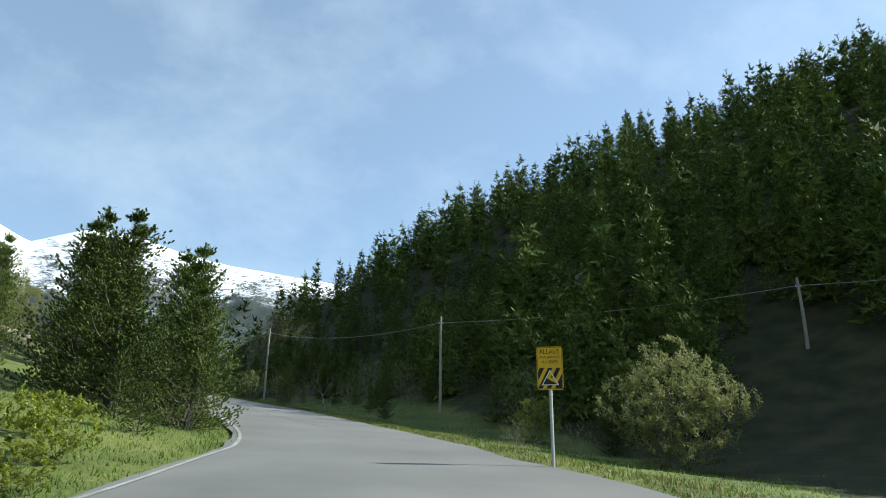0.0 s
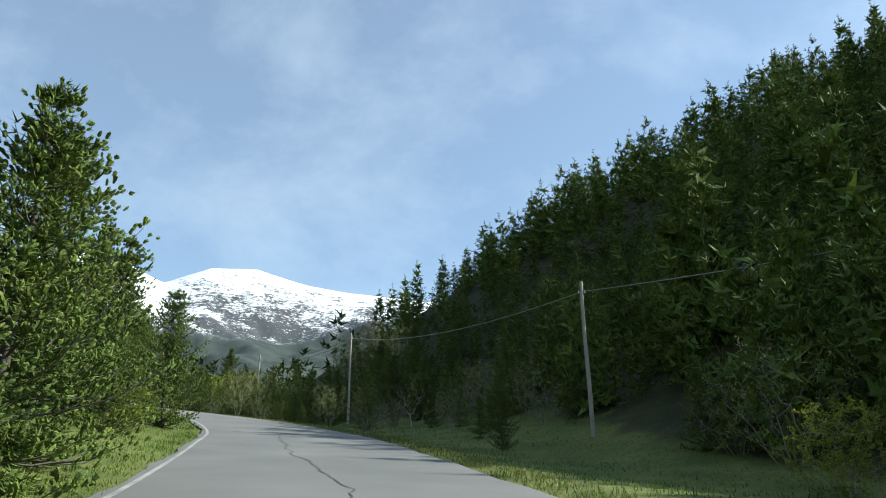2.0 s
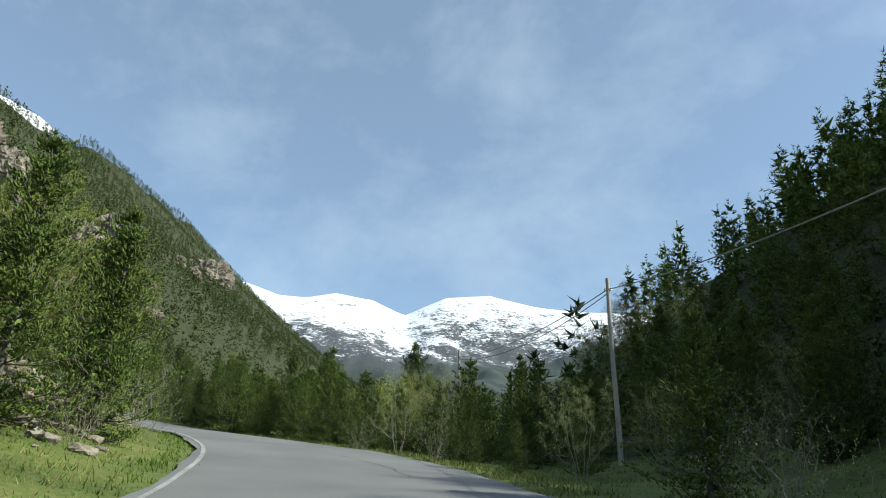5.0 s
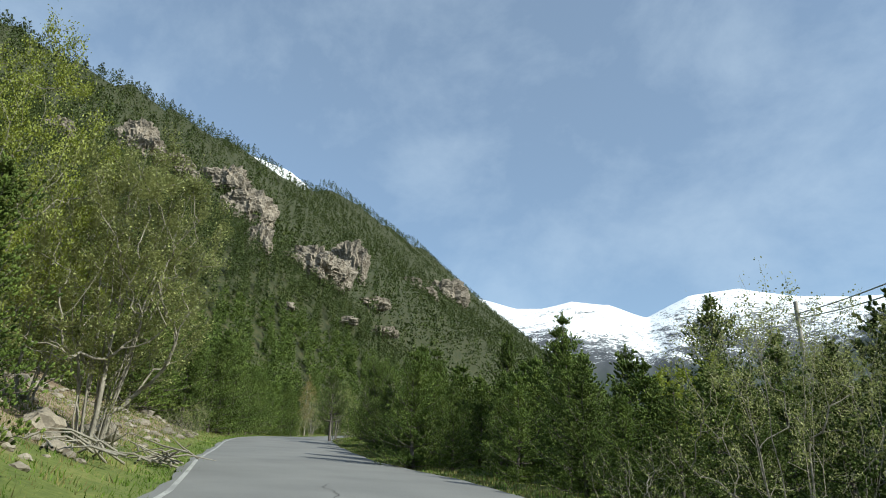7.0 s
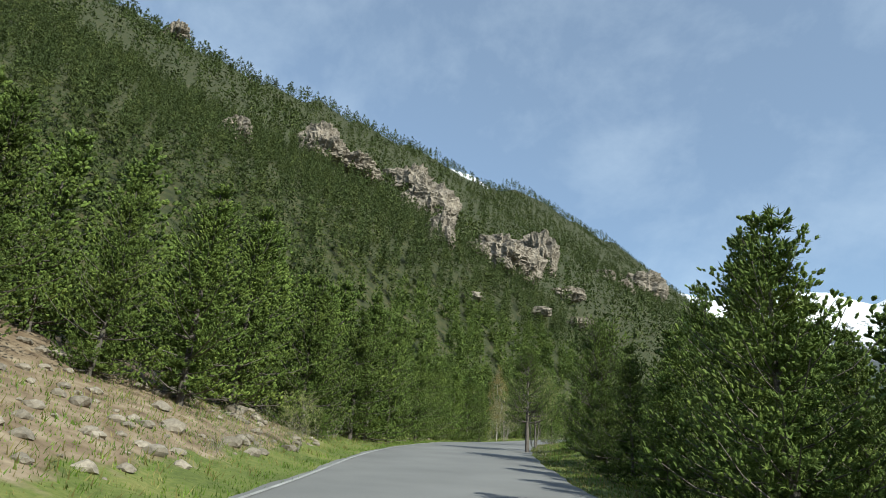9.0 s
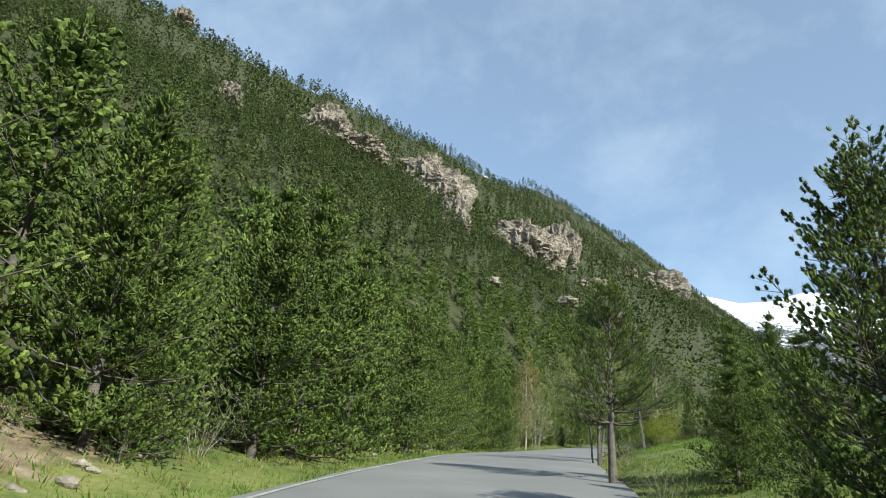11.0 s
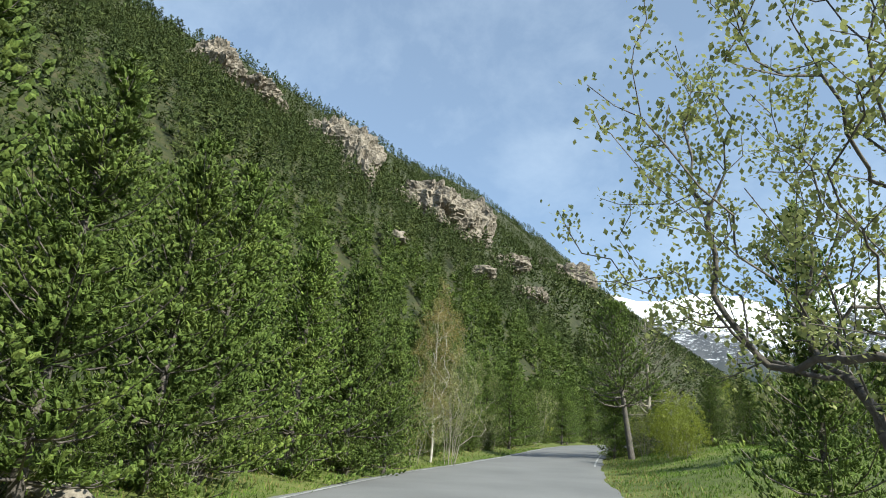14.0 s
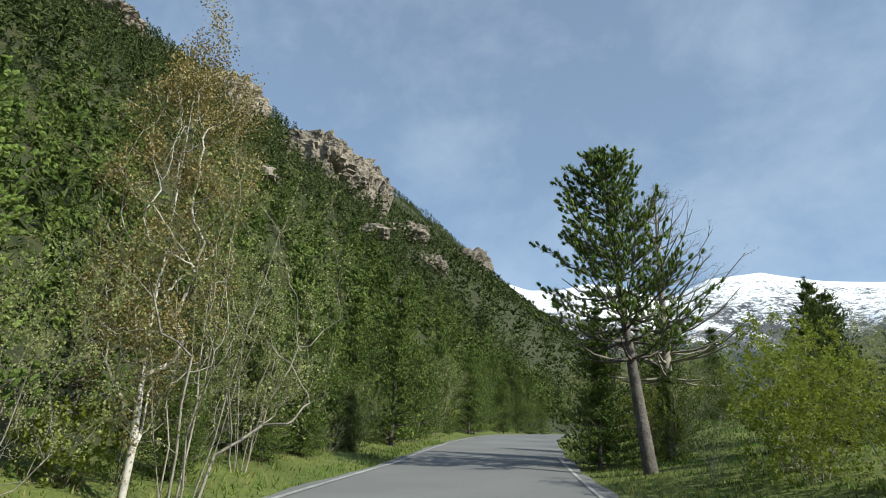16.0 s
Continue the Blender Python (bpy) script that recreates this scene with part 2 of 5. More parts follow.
class Pile:
    """Gathers triangles of many small pieces."""
    def __init__(self):
        self.v, self.f, self.n = [], [], 0

    def add(self, v, f):
        v = np.asarray(v, float)
        self.v.append(v)
        self.f.append(np.asarray(f, int) + self.n)
        self.n += len(v)

    def tube(self, pts, radii, sides=5):
        pts = np.asarray(pts, float)
        d = np.gradient(pts, axis=0)
        d /= np.linalg.norm(d, axis=1)[:, None] + 1e-9
        ref = np.where(np.abs(d[:, 2:3]) > 0.9, [[1.0, 0, 0]], [[0, 0, 1.0]])
        x = np.cross(d, ref)
        x /= np.linalg.norm(x, axis=1)[:, None] + 1e-9
        y = np.cross(d, x)
        an = np.arange(sides) * 2 * np.pi / sides
        ring = pts[:, None] + np.asarray(radii)[:, None, None] * (np.cos(an)[None, :, None] * x[:, None] + np.sin(an)[None, :, None] * y[:, None])
        m = len(pts)
        i, j = np.meshgrid(np.arange(m - 1), np.arange(sides), indexing="ij")
        a, b = i * sides + j, i * sides + (j + 1) % sides
        f = np.concatenate([np.stack([a, b, b + sides], -1).reshape(-1, 3), np.stack([a, b + sides, a + sides], -1).reshape(-1, 3)])
        self.add(ring.reshape(-1, 3), f)

    def arrays(self):
        return np.concatenate(self.v), np.concatenate(self.f)


def frames_of(axis):
    """Two directions square to each of the axes."""
    ref = np.where(np.abs(axis[:, 2:3]) > 0.9, [[1.0, 0, 0]], [[0, 0, 1.0]])
    x = np.cross(axis, ref)
    x /= np.linalg.norm(x, axis=1)[:, None]
    return x, np.cross(axis, x)


def tufts(rng, pos, axis, length, blade, width, rings=3, around=4, splay=0.75):
    """Bottle-brush tufts of narrow blades round each axis."""
    pos, axis = np.asarray(pos), np.asarray(axis)
    axis = axis / (np.linalg.norm(axis, axis=1)[:, None] + 1e-9)
    x, y = frames_of(axis)
    n, k = len(pos), rings * around
    ang = (np.arange(k) % around) * 2 * np.pi / around + (np.arange(k) // around) * 0.7
    ang = ang[None] + rng.uniform(0, 6.28, (n, 1)) + rng.normal(0, 0.25, (n, k))
    along = ((np.arange(k) // around + 0.3) / rings)[None] * length
    side = np.cos(ang)[..., None] * x[:, None] + np.sin(ang)[..., None] * y[:, None]
    out = side * splay + axis[:, None] * (1.0 - 0.45 * splay) + rng.normal(0, 0.12, (n, k, 3))
    out /= np.linalg.norm(out, axis=2)[..., None]
    root = pos[:, None] + axis[:, None] * along[..., None]
    w = np.cross(out, axis[:, None]) + rng.normal(0, 0.35, (n, k, 3))
    w /= np.linalg.norm(w, axis=2)[..., None] + 1e-9
    bl = blade * rng.uniform(0.75, 1.25, (n, k, 1))
    v = np.stack([root - w * width / 2, root + w * width / 2, root + out * bl], 2).reshape(-1, 3)
    return v, np.arange(len(v)).reshape(-1, 3)


def brushes(rng, pos, axis, length, radius, sides=4):
    """Closed blunt shoots, packed with needles all round, along each axis."""
    pos, axis = np.asarray(pos, float), np.asarray(axis, float)
    axis = axis / (np.linalg.norm(axis, axis=1)[:, None] + 1e-9)
    x, y = frames_of(axis)
    n = len(pos)
    ln = length * rng.uniform(0.7, 1.3, (n, 1))
    an = np.arange(sides) * 2 * np.pi / sides + rng.uniform(0, 6.28, (n, 1))
    side = np.cos(an)[..., None] * x[:, None] + np.sin(an)[..., None] * y[:, None]
    rows = [pos[:, None]]
    for at, wide in ((0.2, 0.8), (0.7, 1.0)):
        rad = (radius * wide * rng.uniform(0.6, 1.4, (n, sides)))[..., None]
        rows.append(pos[:, None] + axis[:, None] * (ln * (at + rng.uniform(-0.12, 0.12, (n, sides))))[..., None] + rad * side)
    rows.append((pos + axis * ln)[:, None])
    v = np.concatenate(rows, 1)
    f, tip = [], 1 + 2 * sides
    for b in range(sides):
        c = (b + 1) % sides
        f += [[0, 1 + c, 1 + b], [1 + b, 1 + c, 1 + sides + c], [1 + b, 1 + sides + c, 1 + sides + b], [tip, 1 + sides + b, 1 + sides + c]]
    return v.reshape(-1, 3), (np.array(f)[None] + (np.arange(n) * (tip + 1))[:, None, None]).reshape(-1, 3)


def crown_pine(seed, tall, wide, whorls, limbs, per, blade, width, blades=5, heart=50, blunt=0.62, stout=0.0):
    """A pine in the forest: a dark heart of foliage, and whorls of limbs whose upturned shoots stand out of it in uneven tiers."""
    rng = np.random.default_rng(seed)
    lean = rng.normal(0, 0.02, 2)
    reach = lambda u: wide * ((1 - u) ** blunt * (0.72 + 0.28 * min(1, u * 5)) + 0.03)
    pos, ax = [], []
    for k in range(whorls):
        u = (k + rng.uniform(-0.35, 0.35)) / whorls
        u, turn = min(max(u, 0.0), 0.97), rng.uniform(0, 6.28)
        for b in range(limbs if u < 0.7 else max(3, limbs - 2)):
            a = turn + 6.283 * b / limbs + rng.normal(0, 0.3)
            ln = reach(u) * rng.uniform(0.6, 1.1)
            for q in range(per if u < 0.8 else max(1, per - 1)):
                g = 1.0 - 0.6 * (q + rng.uniform(0, 0.9)) / per
                a2 = a + rng.normal(0, 0.30) * (0.4 + g)
                z = tall * (0.05 + 0.88 * u) + ln * ((-0.15 + 0.5 * u) * g + 0.3 * g * g)
                pos.append([math.cos(a2) * ln * g, math.sin(a2) * ln * g, z])
                ax.append([math.cos(a2) * 0.9, math.sin(a2) * 0.9, 0.5 + 0.9 * u + rng.normal(0, 0.2)])
    for m in range(4):
        pos.append([0, 0, tall * (0.86 + 0.035 * m)])
        ax.append([rng.normal(0, 0.2), rng.normal(0, 0.2), 1])
    u, a = np.sqrt(rng.random(heart)) * 0.98, rng.uniform(0, 6.283, heart)
    r = np.array([reach(1 - k) for k in u]) * rng.uniform(0.05, 0.45, heart)
    deep = np.c_[np.cos(a) * r, np.sin(a) * r, tall * (0.03 + 0.86 * (1 - u))]
    out = np.c_[np.cos(a), np.sin(a), np.full(heart, 0.3)] + rng.normal(0, 0.35, (heart, 3))
    parts = [tufts(rng, deep, out, 0.3, tall * 0.085, tall * 0.042, 1, 4, 0.85),
             tufts(rng, pos, ax, blade * 0.7, blade, width, 1, blades, 0.7)]
    if stout:
        parts.append(brushes(rng, pos, ax, blade * 1.2, stout, 3))
    vs, fs, n = [], [], 0
    for pv, pf in parts:
        vs.append(pv)
        fs.append(pf + n)
        n += len(pv)
    v = np.concatenate(vs)
    v[:, :2] += lean * v[:, 2:3]
    return v, np.concatenate(fs)


def pine(seed, tall=8.0, wide=2.2, base=0.12, whorls=17, limbs=6, twigs=4, blade=0.17, width=0.045, rings=3, around=4, sides=7, bare=0.0, round_top=0.0, reach=1.9, stout=0.0, core=0.0, upturn=0.45, splay=0.75):
    """A mountain pine: trunk with whorls of limbs that turn up at their ends, each with twigs and tufts. Gives trunk and crown arrays."""
    rng = np.random.default_rng(seed)
    wood, pos, axis = Pile(), [], []
    slim = 1.0 if sides > 7 else 0.68
    bend = rng.normal(0, 0.012, 2)
    zs = np.linspace(0, tall, 12)
    mid = np.c_[bend[0] * tall * np.sin(zs / tall * 3), bend[1] * tall * np.sin(zs / tall * 2.2 + 0.4) - bend[1] * tall * 0.39, zs]
    wood.tube(np.r_[[mid[0] - [0, 0, 0.5]], mid], np.r_[0.030, 0.022 * (1 - zs / tall * 0.93)] * tall * slim, sides)
    at = lambda z: np.array([np.interp(z, zs, mid[:, i]) for i in range(3)])
    for k in range(whorls):
        u = (k + rng.uniform(-0.3, 0.3)) / whorls
        z = tall * (base + (0.985 - base) * u)
        prof = (1 - u) ** (0.95 - 0.5 * round_top) * (0.55 + 0.45 * min(1, u / 0.22 + 0.35)) + 0.05
        turn = rng.uniform(0, 6.28)
        for b in range(limbs if u < 0.85 else max(3, limbs - 2)):
            az = turn + b * 2 * np.pi / limbs + rng.normal(0, 0.25)
            ln = wide * prof * rng.uniform(0.6, 1.2)
            up = -0.12 + 0.75 * u + rng.normal(0, 0.1)
            s = np.linspace(0, 1, 4)
            rad, rise = ln * s * (1 - 0.12 * s * s), ln * (up * s + (0.32 + 0.15 * u) * s ** 2.2)
            p = at(z) + np.c_[np.cos(az) * rad, np.sin(az) * rad, rise]
            wood.tube(p, 0.009 * slim * tall * (1 - 0.75 * u) * (1 - 0.8 * s) * 0.6 + 0.004, 3)
            if rng.random() < bare * (1.3 - u):
                continue
            m = max(2, int(twigs * (0.6 + ln / wide))) if sides > 4 else twigs
            for q in range(m):
                f = 0.3 + 0.7 * (q + rng.uniform(0, 0.9)) / m
                c = np.array([np.interp(min(f, 1), s, p[:, i]) for i in range(3)])
                sg = 1 if q % 2 else -1
                a2 = az + sg * rng.uniform(0.5, 1.1)
                l2 = ln * rng.uniform(0.16, 0.34) * (1.25 - f * 0.7) + 0.08
                d = np.array([np.cos(a2), np.sin(a2), rng.uniform(0.15, 0.7)])
                tip = c + d * l2
                if sides > 7:
                    wood.tube(np.array([c, tip]), [0.011, 0.004], 3)
                for g in (0.55, 1.0) if sides > 4 else (0.9,):
                    pos.append(c + d * l2 * g + rng.normal(0, 0.03, 3))
                    axis.append(d * (0.4 + 0.5 * g) + [0, 0, upturn])
            for g in np.linspace(0.3, 1.0, 5 if sides > 7 else 4) if sides > 4 else (0.95,):
                pos.append(np.array([np.interp(g, s, p[:, i]) for i in range(3)]) + rng.normal(0, 0.04, 3))
                axis.append((p[-1] - p[-2]) / (np.linalg.norm(p[-1] - p[-2]) + 1e-9) + [0, 0, upturn - 0.2])
    for g in range(5):
        pos.append(at(tall * (1 - 0.012 * g)))
        axis.append([rng.normal(0, 0.2), rng.normal(0, 0.2), 1])
    tv, tf = tufts(rng, pos, axis, blade * reach, blade, width, rings, around, splay)
    if stout:
        cv, cf = brushes(rng, pos, axis, blade * (reach + 0.4), stout)
        tv, tf = np.concatenate([tv, cv]), np.concatenate([tf, cf + len(tv)])
    if core:
        deep = rng.choice(len(pos), int(core * len(pos)))
        inner = np.array(pos)[deep]
        inner[:, :2] = mid[:1, :2] + (inner[:, :2] - mid[:1, :2]) * rng.uniform(0.15, 0.6, (len(deep), 1))
        iv, jf = tufts(rng, inner, np.array(axis)[deep] + rng.normal(0, 0.5, (len(deep), 3)), 0.25, 0.026 * tall, 0.005 * tall, 1, 7, 0.9)
        tv, tf = np.concatenate([tv, iv]), np.concatenate([tf, jf + len(tv)])
    return wood.arrays(), (tv, tf)


def broadleaf(seed, tall=6.0, spread=2.3, stems=4, leaf=0.09, leaves=10, tips=260, low=0.3, lean=0.35, droop=0.0, squash=1.0, thick=1.0, rise=0.45):
    """A many-stemmed tree: twigs reach out to fill a rounded crown, boughs thicken with what they carry, small leaves sit on the outer twigs."""
    rng = np.random.default_rng(seed)
    pos, par = [], []

    def limb(a, b, up, n, wob):
        a0 = pos[a]
        for k in range(1, n + 1):
            u = k / n
            p = a0 + (b - a0) * u + np.array([0, 0, up]) * math.sin(u * math.pi) + rng.normal(0, wob, 3) * (u < 1)
            pos.append(p)
            par.append(a if k == 1 else len(pos) - 2)

    for k in range(stems):
        az = k * 2 * np.pi / stems + rng.uniform(-0.5, 0.5)
        r0 = 0.025 * tall * (stems > 1)
        pos.append(np.array([math.cos(az) * r0, math.sin(az) * r0, -0.2]))
        par.append(-1)
        ti = lean * rng.uniform(0.5, 1.2)
        h = tall * rise * rng.uniform(0.85, 1.15)
        limb(len(pos) - 1, np.array([math.cos(az) * h * ti, math.sin(az) * h * ti, h]), 0.02 * tall, 7, (0.006 if stems > 1 else 0.002) * tall)
    c, rz = np.array([0, 0, tall * (low + (1 - low) / 2)]), tall * (1 - low) / 2
    q = rng.normal(0, 1, (tips, 3))
    q /= np.linalg.norm(q, axis=1)[:, None]
    lumps = 1 + 0.16 * np.sin(q[:, 0] * 4 + seed) * np.sin(q[:, 1] * 5 + 2 * seed) + 0.10 * np.sin(q[:, 2] * 7 + seed)
    q = c + q * (rng.random(tips) ** 0.36 * lumps)[:, None] * [spread, spread * squash, rz]
    for p in q[np.argsort(np.linalg.norm((q - [0, 0, tall * low * 0.8]) / [1, 1, 1.1], axis=1))]:
        n, back = np.array(pos), np.array(par)
        way = n - n[np.maximum(back, 0)]
        way[back < 0] = (0, 0, 1)
        way /= np.linalg.norm(way, axis=1)[:, None] + 1e-9
        gap = np.linalg.norm(n - p, axis=1) + 1e-9
        bend = 1 - np.sum((p - n) * way, axis=1) / gap
        d = gap * (1 + 0.9 * bend) + 0.25 * np.maximum(n[:, 2] - p[2] + 0.1 * tall, 0) + 0.02 * tall * (n[:, 2] < low * tall * 0.5)
        a = int(np.argmin(d))
        ln = np.linalg.norm(p - n[a])
        limb(a, p, -0.08 * ln, 3 if ln > 0.12 * tall else 2, 0.06 * ln)
    pos, par = np.array(pos), np.array(par)
    load = np.zeros(len(pos))
    kids = np.zeros(len(pos), int)
    for k in range(len(pos) - 1, -1, -1):
        if kids[k] == 0:
            load[k] += 1
        if par[k] >= 0:
            load[par[k]] += load[k]
            kids[par[k]] += 1
    rad = 0.0007 * tall * thick * load ** 0.58
    wood = Pile()
    for k in range(len(pos)):
        a = par[k]
        if a >= 0:
            wood.tube(pos[[a, k]], [min(rad[a], rad[k] * 1.35), rad[k]], 7 if rad[k] > 0.012 * tall else (5 if load[k] > 6 else 3))
    ends = np.where((load <= 2) & (par >= 0))[0]
    m = rng.choice(ends, max(1, int(leaves * tips)))
    lp = pos[m] + (pos[par[m]] - pos[m]) * rng.random((len(m), 1)) + rng.normal(0, 0.012 * tall, (len(m), 3))
    ld = (pos[m] - pos[par[m]]) * 1.0 + rng.normal(0, 0.12, (len(m), 3)) * tall * 0.3 + [0, 0, 0.05 * tall * (0.4 - droop)]
    ld /= np.linalg.norm(ld, axis=1)[:, None]
    x, _ = frames_of(ld)
    sz = leaf * rng.uniform(0.6, 1.3, (len(lp), 1))
    v = np.stack([lp, lp + ld * sz * 0.5 + x * sz * 0.36, lp + ld * sz, lp + ld * sz * 0.5 - x * sz * 0.36], 1).reshape(-1, 3)
    f = np.arange(len(v)).reshape(-1, 4)
    return wood.arrays(), (v, np.concatenate([f[:, [0, 1, 2]], f[:, [0, 2, 3]]]))


def tree(kind, label, category, arrays, bark, leafage):
    """A tree as an Empty with its trunk and crown."""
    ob = tagged(new(kind), label, category)
    (tv, tf), (cv, cf) = arrays
    mesh_object("trunk", tv, tf, bark, True, ob)
    mesh_object("crown", cv, cf, leafage, False, ob)
    return ob


# ---- plan: the road's middle, and the lie of the land ----
ROAD_LINE = np.array([
    (2.4, -54, -6.4), (1.6, -16.6, -2.19), (0.6, 1.4, -0.12), (-0.2, 10.4, 0.91), (-1.5, 19.2, 2.23), (-3.9, 27.9, 3.53), (-11.3, 44.4, 6.22),
    (-15.6, 52.3, 7.64), (-21.4, 59.2, 9.23), (-28.5, 64.7, 10.76), (-36.4, 69.0, 12.13), (-52.5, 77.1, 14.82), (-68.5, 85.4, 17.72),
    (-83.7, 95.1, 20.41), (-97.6, 106.4, 22.95), (-110.6, 118.8, 25.75), (-122.7, 132.1, 28.5), (-133.5, 146.2, 31.0), (-142, 163, 33.3), (-146, 182, 35.2)])


def spline(keys, step=1.0):
    out = []
    for i in range(len(keys) - 1):
        p0, p1, p2, p3 = keys[max(i - 1, 0)], keys[i], keys[i + 1], keys[min(i + 2, len(keys) - 1)]
        n = max(2, int(np.linalg.norm(p2 - p1) / step))
        for u in np.arange(n) / n:
            out.append(0.5 * (2 * p1 + (p2 - p0) * u + (2 * p0 - 5 * p1 + 4 * p2 - p3) * u * u + (3 * p1 - p0 - 3 * p2 + p3) * u ** 3))
    return np.array(out + [keys[-1]])


MID = spline(ROAD_LINE)
WAY = np.gradient(MID[:, :2], axis=0)
WAY /= np.linalg.norm(WAY, axis=1)[:, None]
LEN = np.r_[0, np.cumsum(np.linalg.norm(np.diff(MID[:, :2], axis=0), axis=1))]
LEN -= LEN[np.argmin(np.abs(MID[:, 1] - 2.4) + 100 * (np.abs(MID[:, 0]) > 5))]


def edge_left(s):
    return np.interp(s, [8, 14, 19, 28, 44, 60, 67, 77, 88, 107, 125, 140, 150, 157, 166, 200], [4.9, 4.3, 3.7, 3.65, 3.95, 3.75, 3.4, 3.25, 3.8, 4.0, 3.7, 4.2, 4.0, 3.1, 2.3, 2.3])


def edge_right(s):
    return np.interp(s, [8, 12, 18, 24, 45, 62, 70, 80, 85, 93, 113, 130, 150, 190], [5.2, 4.8, 3.3, 3.35, 3.3, 2.95, 3.3, 4.15, 4.0, 3.0, 2.9, 2.9, 2.5, 2.6])


def by_road(x, y):
    """Station along the road, distance to its left (negative: right) and its height there, for arrays of places."""
    x, y = np.ravel(x), np.ravel(y)
    s, d, z = np.empty(len(x)), np.empty(len(x)), np.empty(len(x))
    for i in range(0, len(x), 20000):
        c = slice(i, i + 20000)
        k = np.argmin((x[c, None] - MID[None, :, 0]) ** 2 + (y[c, None] - MID[None, :, 1]) ** 2, 1)
        rx, ry = x[c] - MID[k, 0], y[c] - MID[k, 1]
        al = rx * WAY[k, 0] + ry * WAY[k, 1]
        cr = WAY[k, 0] * ry - WAY[k, 1] * rx
        inner = (k > 0) & (k < len(MID) - 1)
        s[c] = LEN[k] + np.where(inner, al, np.clip(al, -5, 5))
        d[c] = np.where(inner, cr, np.sign(cr) * np.hypot(rx, ry))
        z[c] = np.interp(s[c], LEN, MID[:, 2])
    return s, d, z


def smooth01(a, b, x):
    u = np.clip((x - a) / (b - a), 0, 1)
    return u * u * (3 - 2 * u)


def softmax(a, b, k):
    h = np.clip(0.5 + 0.5 * (a - b) / k, 0, 1)
    return b + (a - b) * h + k * h * (1 - h)


WAVES = np.random.default_rng(5).uniform(-1, 1, (14, 3))


def rolling(x, y, size):
    """Smooth unevenness, about -1 to 1."""
    o = 0
    for i, (a, b, c) in enumerate(WAVES):
        f = (0.6 + 0.35 * i) / size
        o = o + np.sin(x * f * math.cos(a * 3.1) + y * f * math.sin(a * 3.1) + c * 9 + b) / (1 + 0.5 * i)
    return o / 3.2


AX = np.array([-0.53, 0.848])        # along the valley
LX = np.array([-0.848, -0.53])       # towards its left side


def valley(x, y):
    rx, ry = x + 94.0, y - 103.5
    return rx * AX[0] + ry * AX[1], rx * LX[0] + ry * LX[1]


BROW = ([-200, 150, 250, 355, 450, 560, 720, 800, 900, 1050, 1200, 1400], [296, 296, 315, 342, 351, 355, 400, 440, 496, 496, 506, 514])   # the left slope's crest
CREST = ([-140, -84, -60, -30, 10, 400], [28, 93, 102, 102.5, 100.5, 107])                                            # the shaded hill's crest


def land(x, y):
    """Height of the ground, with the road's station and side distance."""
    x, y = np.ravel(np.asarray(x, float)), np.ravel(np.asarray(y, float))
    s, d, zr = by_road(x, y)
    al, le = valley(x, y)
    floor = 22 + 0.15 * np.clip(al, -450, 1500) + 2.0 * rolling(x, y, 60.0)
    # left: verge, bank, then the long slope
    k = np.interp(s, [0, 25, 55, 75, 100, 120, 160], [0.17, 0.17, 0.25, 0.42, 0.40, 0.26, 0.24])
    l_off = np.maximum(d - (edge_left(s) + 1.1), 0)
    left = zr + np.minimum(l_off, 14) * k + np.maximum(l_off - 14, 0) * 0.12 + 0.25 * rolling(x, y, 3.0) * smooth01(0.5, 4, l_off)
    brow = np.interp(al, *BROW)
    slope = 20.5 - 13.0 * (1 - smooth01(10, 75, le)) + 0.745 * np.where(le < brow, le, brow - 0.5 * (le - brow)) + 0.00040 * np.clip(np.minimum(le, brow) - 110, 0, 410) ** 2 + 0.155 * np.clip(al, -450, 1400) + 7.0 * rolling(x, y, 45.0) * smooth01(40, 160, le)
    left = softmax(left, slope, 4.0)
    # right: verge, level ground, then the shaded hill
    k = np.interp(s, [0, 20, 45, 90, 106, 116, 165], [-0.10, -0.10, -0.04, -0.03, 0.10, 0.22, 0.22])
    r_off = np.maximum(-d - (edge_right(s) + 0.8), 0)
    right = zr + np.minimum(r_off, np.interp(s, [85, 105], [8, 4.5])) * k + 0.25 * rolling(x, y, 2.5) * smooth01(0.5, 3, r_off)
    right = right + (floor - 1.0 - right) * smooth01(14, 90, r_off)
    u, v = 0.667 * x + 0.745 * y, 0.745 * x - 0.667 * y
    crest = np.interp(v, *CREST)
    hill = 0.78 * (np.where(u < crest, u, crest + 0.1 * (u - crest)) - 31) + 2.0 * rolling(x, y, 30.0)
    right = softmax(right, hill, 5.0)
    z = np.where(d > 0, left, right)
    far = smooth01(60, 160, np.abs(d))
    both = softmax(softmax(floor, slope, 4.0), hill, 5.0)
    z = z + (both - z) * far
    half = np.where(d > 0, edge_left(s), edge_right(s))
    on = smooth01(half - 0.15, half + 0.9, np.abs(d))
    z = (zr - 0.10) + (z - zr + 0.10) * on
    return z, s, d


def height(x, y):
    return float(land([x], [y])[0][0])


# ---- ground ----
def spaced(a, b, fine, out):
    core = np.arange(a, b, fine)
    lo, hi, p, st = [], [], a, fine
    while p > -out:
        st *= 1.13
        p -= st
        lo.append(p)
    p, st = core[-1], fine
    while p < out:
        st *= 1.13
        p += st
        hi.append(p)
    return np.r_[lo[::-1], core, hi]


